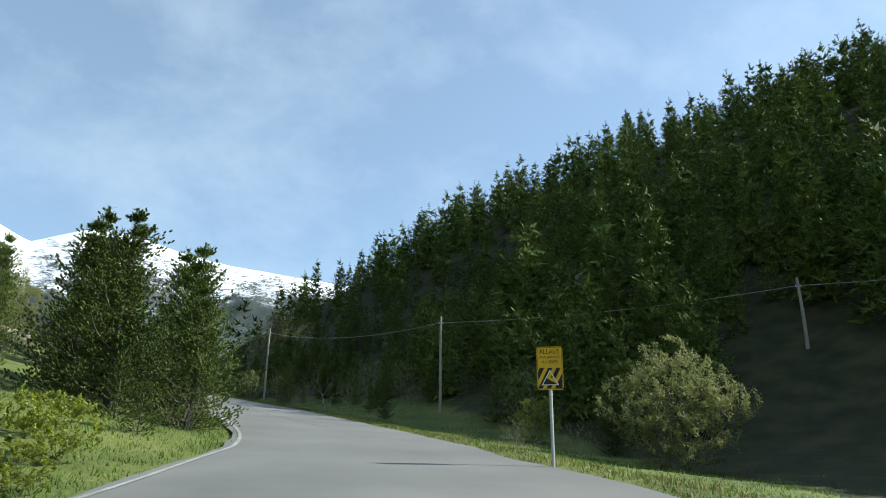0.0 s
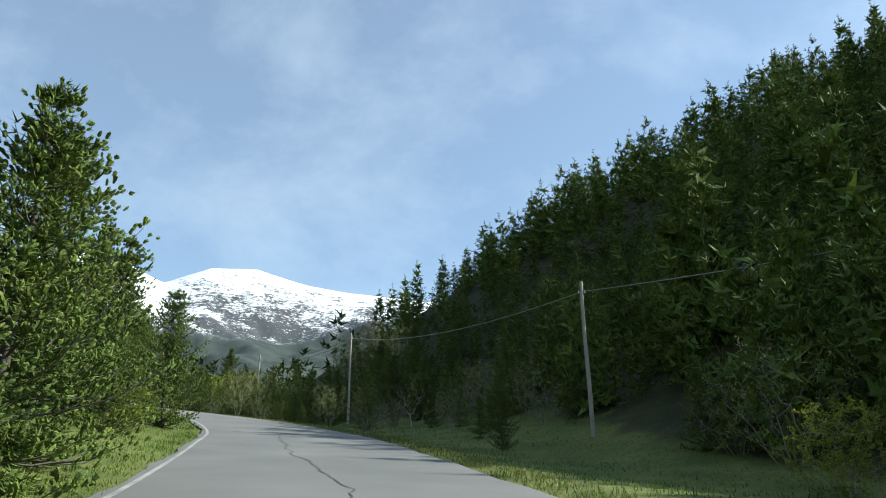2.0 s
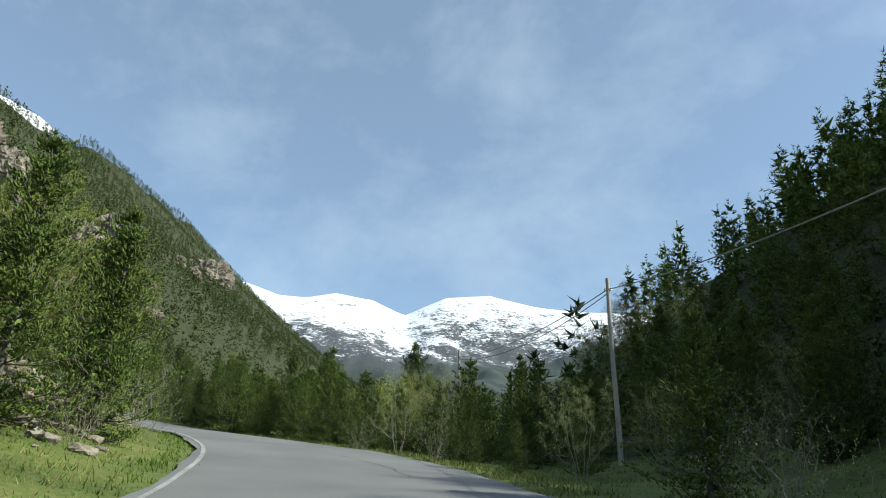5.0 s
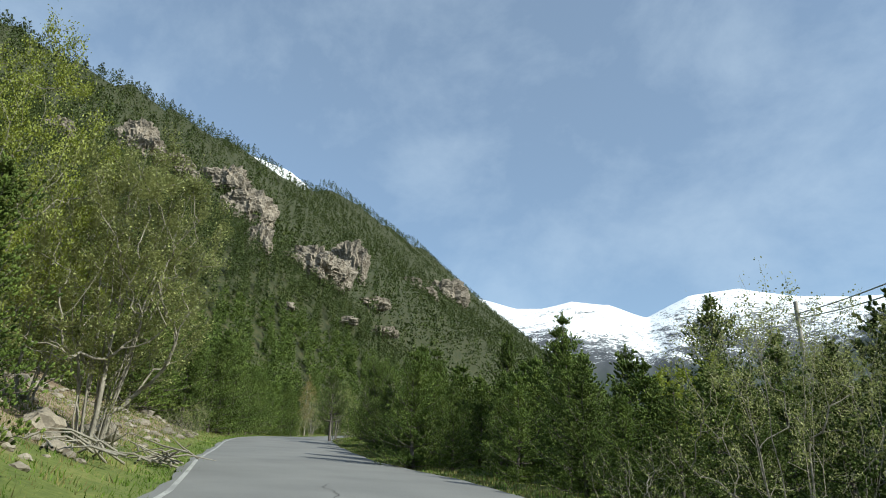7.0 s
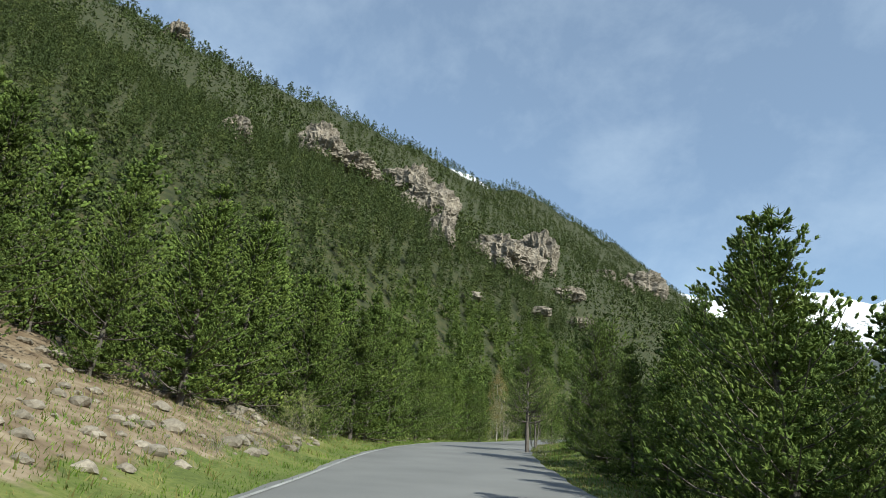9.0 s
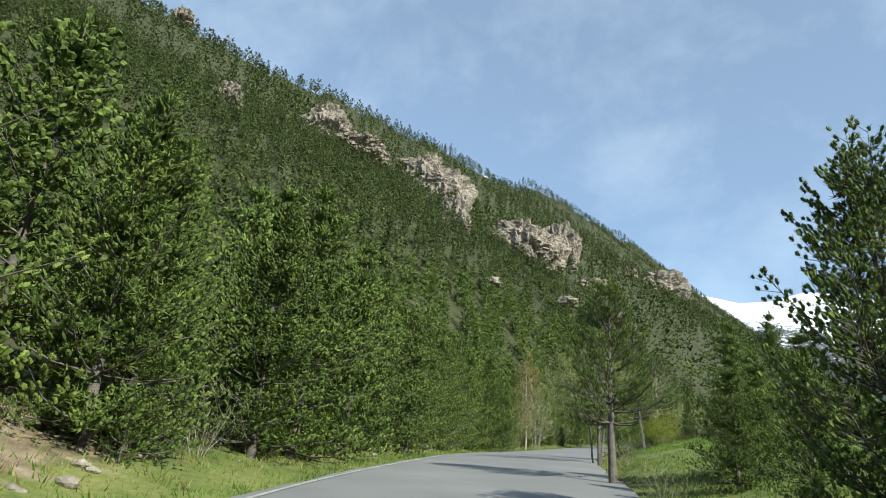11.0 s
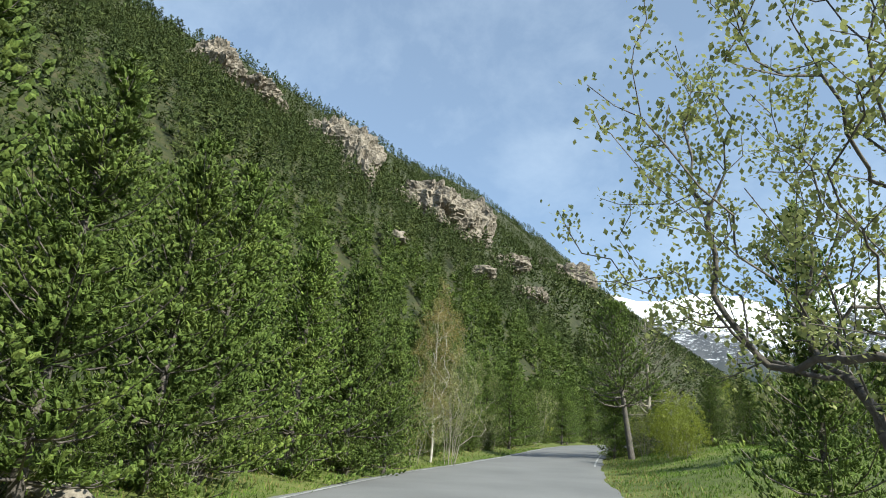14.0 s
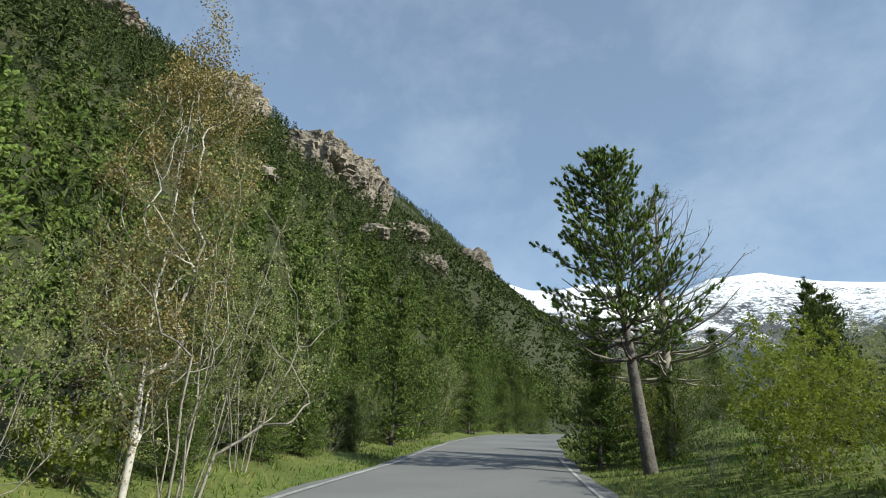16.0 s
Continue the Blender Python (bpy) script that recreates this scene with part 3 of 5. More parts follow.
gx, gy = spaced(-150, 30, 1.1, 4600), spaced(-8, 165, 1.1, 4600)
X, Y = np.meshgrid(gx, gy, indexing="ij")
Z, S, D = land(X, Y)
nx, ny = len(gx), len(gy)
i, j = np.meshgrid(np.arange(nx - 1), np.arange(ny - 1), indexing="ij")
q = (i * ny + j).ravel()
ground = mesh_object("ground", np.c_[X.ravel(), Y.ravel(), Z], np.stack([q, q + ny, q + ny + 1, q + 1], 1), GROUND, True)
tagged(ground, "grassy mountain valley floor rising into wooded slopes", "ground", kind="structure")
LE = valley(X.ravel(), Y.ravel())[1]
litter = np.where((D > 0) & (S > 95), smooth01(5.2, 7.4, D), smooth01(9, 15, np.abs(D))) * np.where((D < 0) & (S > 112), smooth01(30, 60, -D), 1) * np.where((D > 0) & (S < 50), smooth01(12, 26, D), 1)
stony = smooth01(5.4, 6.6, D) * (1 - smooth01(14, 22, D)) * smooth01(56, 70, S) * (1 - smooth01(104, 122, S))
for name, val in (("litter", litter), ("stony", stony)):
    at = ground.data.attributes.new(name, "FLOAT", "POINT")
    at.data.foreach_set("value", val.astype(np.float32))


# ---- road ----
def ribbon(name, a, b, lift, mat, s0=-1e9, s1=1e9, cols=2, crown=0.0):
    """A strip that follows the road. a, b: how far each of its sides lies to the left, for every station."""
    keep = (LEN >= s0) & (LEN <= s1)
    m, w, st = MID[keep], WAY[keep], LEN[keep]
    lat = a(st)[:, None] + (b(st) - a(st))[:, None] * np.linspace(0, 1, cols)[None]
    left = np.c_[-w[:, 1], w[:, 0]]
    pts = np.concatenate([m[:, None, :2] + left[:, None] * lat[..., None],
                          (m[:, None, 2] + lift + crown * (1 - (lat / 3.5) ** 2))[..., None]], 2)
    n = len(m)
    r, c = np.meshgrid(np.arange(n - 1), np.arange(cols - 1), indexing="ij")
    k = (r * cols + c).ravel()
    return mesh_object(name, pts.reshape(-1, 3), np.stack([k, k + cols, k + cols + 1, k + 1], 1)[:, ::-1], mat, True)


def ragged(st, seed):
    return 0.06 * np.sin(st * 0.9 + seed) + 0.04 * np.sin(st * 2.3 + 2 * seed)


tagged(ribbon("road", lambda t: -edge_right(t) - ragged(t, 1), lambda t: edge_left(t) + ragged(t, 2), 0.0, ASPHALT, cols=9, crown=0.03), "worn grey asphalt mountain road with pale wheel tracks", "road", kind="structure")
tagged(ribbon("trim_line_left", lambda t: edge_left(t) - 0.30, lambda t: edge_left(t) - 0.19, 0.012, LINE, crown=0.03), "worn white edge line on the asphalt", "road marking", kind="structure")
tagged(ribbon("trim_line_right", lambda t: -edge_right(t) + 0.25, lambda t: -edge_right(t) + 0.33, 0.012, LINE, s0=158, s1=171, crown=0.03), "worn white edge line on the asphalt", "road marking", kind="structure")


# ---- snow mountains at the head of the valley ----
# skyline: degrees left of +y, degrees above the eye
RIDGE = np.array([(-60, 8), (-30, 11), (0, 15.0), (12, 16.4), (19, 17.0), (22.5, 17.5), (26.5, 18.5), (30, 18.3), (33.4, 16.9), (36, 18.0), (39, 18.4), (41.5, 17.9), (43.5, 17.9),
                  (46.5, 18.7), (50, 18.0), (56, 21), (59.5, 24.8), (61.5, 26.8), (63, 27.7), (65, 28.2), (67, 28.6), (69, 27), (72, 22), (85, 16), (110, 8)])
az = np.radians(np.linspace(-60, 110, 420))
rr = np.linspace(0, 1, 90)
A2, R2 = np.meshgrid(az, rr, indexing="ij")
top = np.tan(np.radians(np.interp(np.degrees(A2), RIDGE[:, 0], RIDGE[:, 1]))) * 2900
dist = 1500 + 1400 * np.minimum(R2 / 0.8, 1) + 900 * np.maximum(R2 / 0.8 - 1, 0)
foot = 150 + 0 * A2
prof = np.where(R2 < 0.8, foot + (top - foot) * (0.25 * (R2 / 0.8) + 0.75 * (R2 / 0.8) ** 1.7), top - (R2 - 0.8) * 1500)
mx, my = -np.sin(A2) * dist, np.cos(A2) * dist
rough = np.array([noise.fractal(Vector((float(px) / 420, float(py) / 420, 0.3)), 0.9, 2.1, 7) for px, py in zip(mx.ravel(), my.ravel())]).reshape(mx.shape)
prof = prof + rough * 85 * np.clip(np.abs(R2 - 0.8) * 5, 0.06, 1) * np.clip(R2 * 4, 0.2, 1)
n2 = len(rr)
i, j = np.meshgrid(np.arange(len(az) - 1), np.arange(n2 - 1), indexing="ij")
q = (i * n2 + j).ravel()
mountain = mesh_object("backdrop_mountains", np.c_[mx.ravel(), my.ravel(), prof.ravel()], np.stack([q, q + 1, q + n2 + 1, q + n2], 1)[:, ::-1], MOUNTAIN, True)
tagged(mountain, "rounded snow covered peaks with dark rock bands", "mountain", kind="structure")

# ---- forest on the slopes ----
def scatter_forest(name, label, spots, templates, seed, mat, size):
    """Many pines joined into one mesh. spots: x, y."""
    rng = np.random.default_rng(seed)
    z = land(spots[:, 0], spots[:, 1])[0]
    vs, fs, n = [], [], 0
    kind = rng.integers(0, len(templates), len(spots))
    for t, (tv, tf) in enumerate(templates):
        p = spots[kind == t]
        if not len(p):
            continue
        a, sc = rng.uniform(0, 6.28, len(p)), rng.uniform(size[0], size[1], len(p))
        w = sc * rng.uniform(0.85, 1.2, len(p))
        c, s = np.cos(a) * w, np.sin(a) * w
        v = np.stack([tv[None, :, 0] * c[:, None] - tv[None, :, 1] * s[:, None] + p[:, :1],
                      tv[None, :, 0] * s[:, None] + tv[None, :, 1] * c[:, None] + p[:, 1:2],
                      tv[None, :, 2] * sc[:, None] + z[kind == t][:, None] - 0.3], 2)
        vs.append(v.reshape(-1, 3))
        fs.append((tf[None] + (np.arange(len(p)) * len(tv))[:, None, None] + n).reshape(-1, 3))
        n += len(p) * len(tv)
    return tagged(mesh_object(name, np.concatenate(vs), np.concatenate(fs), mat), label, "forest", kind="stuff")


def joined(arrays):
    (a, f), (b, g) = arrays
    return np.concatenate([a, b]), np.concatenate([f, g + len(a)])


def jittered(x0, x1, y0, y1, gap, seed):
    rng = np.random.default_rng(seed)
    a, b = np.meshgrid(np.arange(x0, x1, gap), np.arange(y0, y1, gap), indexing="ij")
    p = np.c_[a.ravel(), b.ravel()]
    return p + rng.uniform(-0.48, 0.48, p.shape) * gap, rng


NEARPINES = [crown_pine(30 + k, 9.0, 2.3 + 0.3 * (k % 3), 9, 5, 6, 0.33, 0.07, 5, 60, 0.8) for k in range(4)]
MIDPINES = [crown_pine(40 + k, 9.0, 2.2 + 0.3 * (k % 3), 7, 4, 3, 0.58, 0.17, 4, 26, 0.85) for k in range(6)]
FINEPINES = [crown_pine(45 + k, 9.0, 2.2 + 0.3 * (k % 3), 8, 5, 4, 0.38, 0.10, 4, 40, 0.85) for k in range(4)]
HILLPINES = [crown_pine(50 + k, 9.0, 2.1 + 0.3 * (k % 3), 9, 5, 5, 0.36, 0.09, 5, 56, 0.85) for k in range(6)]
LOWPINES = [crown_pine(55 + k, 9.0, 2.8 + 0.3 * (k % 3), 8, 5, 5, 0.40, 0.10, 4, 50, 0.7) for k in range(4)]
FARPINES = [crown_pine(60 + k, 10.0, 2.8 + 0.4 * (k % 2), 4, 4, 1, 1.5, 0.75, 3, 7, 0.75) for k in range(6)]


def off_line(p):
    """How far places lie from the strip that was cleared for the telephone pole on the hill."""
    a, b = np.array([11.5, 27.0]), np.array([17.4, 39.4])
    u = np.clip(((p - a) @ (b - a)) / ((b - a) @ (b - a)), 0, 1)
    return np.linalg.norm(p - a - u[:, None] * (b - a), axis=1)


# shaded hill on the right
p, rng = jittered(-95, 190, 10, 230, 3.9, 11)
u, v = 0.667 * p[:, 0] + 0.745 * p[:, 1], 0.745 * p[:, 0] - 0.667 * p[:, 1]
z, s, d = land(p[:, 0], p[:, 1])
crest = np.interp(v, *CREST)
keep = (u > 35) & (u < crest + 22) & (d < -14) & ((s < 50) | (d < -36)) & (v > -104) & (p[:, 0] < 30 + 0.9 * p[:, 1]) & (off_line(p) > 2.6) & (rng.random(len(p)) < 0.93)
end = (v < -88) & (u < 68)
scatter_forest("pine_wood", "dense dark mountain pines on a shaded hillside", p[keep & ~end], HILLPINES, 12, NEEDLE, (0.55, 1.2))
scatter_forest("young_pine_wood", "low dark young pines at the end of the hill", p[keep & end], LOWPINES, 12, NEEDLE, (0.35, 0.62))

p, rng = jittered(-40, 40, 25, 110, 2.2, 20)
u = 0.667 * p[:, 0] + 0.745 * p[:, 1]
z, s, d = land(p[:, 0], p[:, 1])
keep = (u > 32) & (d < -11.5) & (d >= -38) & (s >= 24) & (s < 84) & (rng.random(len(p)) < 0.75) & (off_line(p) > 3.0) & (np.hypot(p[:, 0] + 1.0, p[:, 1] - 46.5) > 5.0)
scatter_forest("young_pine_wood", "low dark young pines at the foot of the hill", p[keep & (s >= 56)], LOWPINES, 19, NEEDLE, (0.28, 0.50))
scatter_forest("young_pine_wood", "low dark young pines at the foot of the hill", p[keep & (s < 56)], LOWPINES, 21, NEEDLE, (0.4, 0.85))

# sunlit slope on the left, near part and far part
p, rng = jittered(-330, -20, 20, 330, 3.3, 13)
al, le = valley(p[:, 0], p[:, 1])
z, s, d = land(p[:, 0], p[:, 1])
near = np.hypot(p[:, 0] + 90, p[:, 1] - 95) < 150
keep = (d > np.interp(s, [60, 90, 110], [15, 17, 13])) & (s > 40) & near & (rng.random(len(p)) < 0.93)
close = d < np.interp(s, [60, 120, 150], [26, 24, 34])
scatter_forest("pine_slope", "mountain pines at the edge of a sunlit slope", p[keep & close], NEARPINES, 14, NEEDLE, (0.5, 0.9))
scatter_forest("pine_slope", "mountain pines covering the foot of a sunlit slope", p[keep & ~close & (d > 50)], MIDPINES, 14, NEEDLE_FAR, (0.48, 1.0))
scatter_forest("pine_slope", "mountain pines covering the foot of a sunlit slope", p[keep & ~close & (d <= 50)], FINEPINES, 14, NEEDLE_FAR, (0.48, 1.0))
p, rng = jittered(-1330, 60, -240, 1210, 6.8, 15)
al, le = valley(p[:, 0], p[:, 1])
near = np.hypot(p[:, 0] + 90, p[:, 1] - 95) < 150
keep = (le > 3) & ((al < 60) | (le > -6)) & (le < np.interp(al, *BROW) + 14) & ~near & (al > -190) & (al < 1480) & (rng.random(len(p)) < np.interp(al, [0, 500, 900], [0.88, 0.75, 0.5]))
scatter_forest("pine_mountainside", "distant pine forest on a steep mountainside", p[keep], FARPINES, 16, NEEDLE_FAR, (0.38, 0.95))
# level valley beyond the meadow
p, rng = jittered(-420, 60, 90, 520, 6.5, 17)
al, le = valley(p[:, 0], p[:, 1])
z, s, d = land(p[:, 0], p[:, 1])
u, v = 0.667 * p[:, 0] + 0.745 * p[:, 1], 0.745 * p[:, 0] - 0.667 * p[:, 1]
keep = (d < -38) & (le < 14) & (v < -104) & (rng.random(len(p)) < 0.75)
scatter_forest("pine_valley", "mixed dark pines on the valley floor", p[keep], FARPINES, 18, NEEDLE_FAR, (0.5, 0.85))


# ---- rock outcrops on the slopes ----
def outcrop(name, label, category, x, y, z, w, h, deep, seed, turn, mat=ROCK, cracks=0.85):
    """A broken buttress of rock."""
    bm = bmesh.new()
    bmesh.ops.create_icosphere(bm, subdivisions=5 if w > 6 else 3, radius=1.0)
    off = Vector((seed * 7.3, seed * 3.1, seed * 1.7))
    for v in bm.verts:
        c = v.co.copy()
        c = Vector([math.copysign(abs(k) ** 0.75, k) for k in c])
        r = noise.fractal(c * 1.8 + off, 0.8, 2.2, 6) * 0.24
        col = noise.noise(Vector((c.x * 6 + seed, c.y * 6, c.z * 1.2))) * 0.30 * cracks + abs(noise.noise(Vector((c.x * 11 + seed, c.y * 11, c.z * 2.5)))) * 0.22 * cracks
        step = (math.floor(c.z * 3 + 2.5 * noise.noise(c * 2 + off)) / 3 - c.z) * 0.08
        v.co = Vector((c.x * w / 2, c.y * deep / 2, c.z * h / 2)) * (1 + r + col) + Vector((0, -step * deep, 0))
    me = bpy.data.meshes.new(name)
    bm.to_mesh(me)
    bm.free()
    me.materials.append(mat)
    ob = tagged(new(name, me), label, category)
    ob.matrix_world = pose(x, y, z, 0, 0, turn)
    return ob


CLIFFS = [(-216, 166, 94, 14, 10), (-220, 175, 94, 15, 10), (-304, 235, 136, 17, 21), (-342, 182, 177, 22, 16), (-267, 163, 129, 19, 15), (-204, 142, 91, 8, 9), (-247, 117, 130, 13, 7), (-255, 128, 132, 15, 6), (-262, 137, 133, 10, 5), (-186, 83, 95, 7, 5), (-652, 590, 292, 46, 30), (-482, 406, 214, 20, 15), (-475, 417, 208, 20, 11), (-230, 202, 93, 9, 4), (-390, 62, 256, 13, 8), (-168, 135, 62, 4, 2), (-203, 188, 74, 7, 3), (-187, 164, 69, 5, 2), (-263, 118, 141, 13, 13)]
for k, (x, y, z, w, h) in enumerate(CLIFFS):
    tagged(outcrop("rock_cliff", "bare tan rock buttress standing out of the forest", "cliff", x, y, z, w * 1.1, h * 1.15, w * 0.7, k + 1, 40 + 15 * math.sin(k * 2.1)), group="cliffs on the slope")
for k, (x, y, w, h) in enumerate([(7.5, 57.0, 4.5, 2.4), (10.5, 60.5, 3.2, 1.8), (14.0, 53.0, 3.0, 1.5), (3.0, 66.0, 2.6, 1.4)]):
    tagged(outcrop("boulder", "pale grey boulder on the shaded hillside", "boulder", x, y, height(x, y) + 0.2, w, h, w * 0.7, 30 + k, 40 * k, STONE), group="boulders on the hill")


# ---- near trees ----
PINES = [tree("pine_tree", "green mountain pine with upturned bushy branches", "tree", pine(1 + k, 8.0, 2.4 + 0.25 * (k % 3), 0.02 + 0.02 * (k % 2), 13, 6, 8, 0.085, 0.014, 2, 6, 7, core=1.0, upturn=0.75, splay=0.9, reach=1.35, stout=0.037), BARK, NEEDLE) for k in range(4)]
BACKPINES = [tree("pine_tree", "green mountain pine standing in the forest edge", "tree", pine(11 + k, 8.0, 2.3 + 0.2 * k, 0.03, 12, 6, 5, 0.11, 0.024, 1, 6, 5, core=0.9, upturn=0.75, reach=1.4, stout=0.062), BARK, NEEDLE) for k in range(3)]
OPENPINE = tree("pine_tree", "tall pine with an open crown and bare lower trunk", "tree", pine(21, 8.0, 2.5, 0.30, 14, 6, 9, 0.115, 0.009, 4, 14, 9, bare=0.08, round_top=0.25, reach=1.2, upturn=0.75, splay=0.95, stout=0.024), BARK, NEEDLE)
ROUNDPINE = tree("pine_tree", "broad rounded mountain pine beside the road", "tree", pine(22, 8.0, 3.2, 0.06, 15, 7, 12, 0.115, 0.014, 3, 9, 9, round_top=1.0, reach=1.0, core=0.6, upturn=0.6, splay=0.95, stout=0.045), BARK, NEEDLE)
YOUNG = tree("pine_sapling", "young slender pine sapling in the grass", "tree", pine(23, 3.0, 0.95, 0.02, 11, 5, 2, 0.08, 0.014, 3, 5, 5, stout=0.02), BARK, NEEDLE)
LEAFY = [tree("broadleaf_tree", "many-stemmed tree with fresh yellow-green spring leaves", "tree", broadleaf(31 + k, 6.0, 2.3, 5, 0.042, 70, 560, 0.10, thick=0.7, rise=0.55), GREYBARK, LEAF) for k in range(2)]
BUDDING = [tree("budding_tree", "grey-twigged tree with sparse olive buds", "tree", broadleaf(35 + k, 6.0, 2.1, 7, 0.050, 28, 320, 0.12, 0.26, thick=0.62, rise=0.66), GREYBARK, OLIVE) for k in range(2)]
FANNED = tree("budding_tree", "tall many-stemmed tree with pale grey stems and olive spring buds", "tree", broadleaf(37, 6.0, 1.95, 11, 0.052, 60, 1000, 0.14, 0.27, thick=0.85, rise=0.82), GREYBARK, OLIVE)
SPARSE = tree("broadleaf_tree", "small spreading tree with sparse young leaves and dark limbs", "tree", broadleaf(58, 5.0, 2.3, 3, 0.046, 30, 640, 0.34, 0.17, thick=1.05, rise=0.84), BARK, OLIVE)
BUSH = tree("shrub", "low yellow-green leafy shrub in the grass", "shrub", broadleaf(41, 2.0, 1.1, 7, 0.075, 26, 190, 0.05, 0.6), GREYBARK, LEAF)
TWIGGY = tree("bare_shrub", "tangled bare grey shrub with few buds", "shrub", broadleaf(42, 2.2, 1.2, 8, 0.04, 3, 260, 0.03, 0.7, thick=1.3), GREYBARK, OLIVE)
DOME = tree("domed_shrub", "large rounded shrub of fine olive twigs and buds", "shrub", broadleaf(45, 3.4, 1.75, 11, 0.06, 34, 820, 0.04, 0.55, thick=0.7, rise=0.6), GREYBARK, OLIVE)
SPRING = tree("spring_shrub", "dense rounded shrub with bright yellow-green leaves", "shrub", broadleaf(46, 3.4, 1.6, 9, 0.07, 18, 520, 0.04, 0.5, thick=0.75), GREYBARK, LEAF)
LARCHES = tree("birch_tree", "slender pale-trunked birch with thin brownish yellow foliage", "tree", broadleaf(43, 9.0, 1.25, 1, 0.044, 52, 620, 0.10, 0.04, thick=0.42, rise=0.96), PALEBARK, LARCH)
SCRAGGLY = tree("pine_tree", "tall scraggly pine with bare trunk and tufted branches", "tree", pine(27, 8.0, 2.3, 0.34, 17, 6, 8, 0.115, 0.014, 3, 9, 9, bare=0.24, round_top=0.5, reach=1.0, core=0.1, upturn=0.6, splay=1.0, stout=0.036), BARK, NEEDLE)
DEADPINE = tree("dead_pine", "dead bare grey pine with thin curved branches", "tree", pine(24, 8.0, 2.8, 0.28, 15, 6, 3, 0.12, 0.012, 2, 2, 8, bare=0.35), GREYBARK, GREYBARK)
TALL = {}
for ob in (*PINES, *BACKPINES, OPENPINE, ROUNDPINE, YOUNG, *LEAFY, *BUDDING, FANNED, SPARSE, BUSH, TWIGGY, DOME, SPRING, LARCHES, SCRAGGLY, DEADPINE):
    TALL[ob.name] = max(v.co.z for c in ob.children for v in c.data.vertices)
USED = set()
LEFT_GROUP, RIGHT_GROUP = "trees left of the road", "trees right of the road"
turner = random.Random(8)


def plant(ob, x, y, tall, wide=1.0, sink=0.0, group="", label="", lean=0.0):
    """Stands a tree of that height on the ground; the first of a kind is the one that was built."""
    k = tall / TALL[ob.name]
    m = pose(x, y, height(x, y) - 0.08 - sink, lean, 0, turner.uniform(0, 360))
    if ob.name in USED:
        ob = copy_thing(ob, m)
    else:
        USED.add(ob.name)
        ob.matrix_basis = m
    ob.scale = (k * wide, k * wide, k)
    return tagged(ob, label, group=group)


def on_side(st, d):
    k = int(np.argmin(np.abs(LEN - st)))
    return MID[k, 0] - WAY[k, 1] * d, MID[k, 1] + WAY[k, 0] * d


# left of the road: the first clumps
for x, y, h, w, k in [(-9.6, 28.4, 6.9, 1.2, 0), (-10.6, 24.6, 6.8, 1.25, 1), (-8.2, 25.0, 4.8, 1.3, 2), (-14.2, 29.4, 7.8, 1.2, 3), (-12.9, 26.4, 6.6, 1.2, 0), (-22.3, 42.6, 6.2, 1.0, 1), (-25.6, 39.2, 6.4, 1.0, 0),
                      (-11.4, 31.0, 7.0, 1.1, 2), (-18.9, 47.4, 6.3, 1.15, 2), (-20.2, 45.4, 8.0, 1.1, 0), (-23.5, 48.0, 9.0, 1.0, 3), (-17.6, 43.0, 4.6, 1.1, 1), (-16.4, 40.0, 4.0, 1.2, 2), (-19.6, 42.2, 6.4, 1.1, 3),
                      (-26.3, 55.9, 5.9, 1.05, 0), (-29.2, 57.6, 6.2, 1.0, 3), (-34.2, 61.4, 4.5, 1.1, 1), (-25.8, 53.2, 6.6, 1.0, 2)]:
    plant(PINES[k], x, y, h, w, group=LEFT_GROUP)
for x, y, h in [(-6.9, 15.6, 1.4), (-8.6, 17.6, 1.2), (-5.9, 13.0, 0.9)]:
    plant(BUSH, x, y, h, 1.1, group="shrubs in the grass")
plant(BUSH, -16.6, 41.2, 2.0, 1.0, group="shrubs in the grass")
for x, y, h in [(-9.3, 22.6, 2.0), (-8.0, 21.3, 1.5)]:
    plant(YOUNG, x, y, h, 1.3, group="saplings")
for x, y, h in [(-7.9, 24.2, 1.6), (-28.6, 58.9, 2.0), (-25.2, 54.8, 1.6), (-31.3, 60.6, 1.8), (-41.2, 65.6, 1.5)]:
    plant(TWIGGY, x, y, h, 1.0, group="bare shrubs")
plant(FANNED, -41.2, 65.2, 9.0, 0.95, group=LEFT_GROUP)
plant(LEAFY[0], -41.4, 62.0, 9.8, 0.75, group=LEFT_GROUP)
plant(LEAFY[1], -46.5, 64.6, 7.5, 1.0, group=LEFT_GROUP)

# left wall of forest from the stony bank on
rng = np.random.default_rng(77)
count = 0
for st in np.arange(84, 222, 3.0):
    for row in range(2):
        d = np.interp(st, [84, 100, 112, 130, 150, 160, 205], [13.0, 11.5, 6.2, 5.3, 5.0, 4.4, 4.0]) + row * 3.1 + rng.uniform(-0.8, 0.8)
        k = int(np.argmin(np.abs(LEN - (st + row * 0.8 + rng.uniform(-1.0, 1.0)))))
        x, y = MID[k, 0] - WAY[k, 1] * d, MID[k, 1] + WAY[k, 0] * d
        if np.hypot(x + 104, y - 106.5) < 2.6 or np.hypot(x + 42.5, y - 65) < 4:
            continue
        h = np.interp(st, [84, 100, 128, 150, 165, 222], [6.0, 7.4, 7.0, 6.0, 5.4, 5.4]) * rng.uniform(0.82, 1.15) + row * 0.9
        kind = PINES[int(rng.integers(0, 4))] if row == 0 else BACKPINES[int(rng.integers(0, 3))]
        plant(kind, x, y, h, rng.uniform(0.95, 1.2), group=LEFT_GROUP)
        count += 1
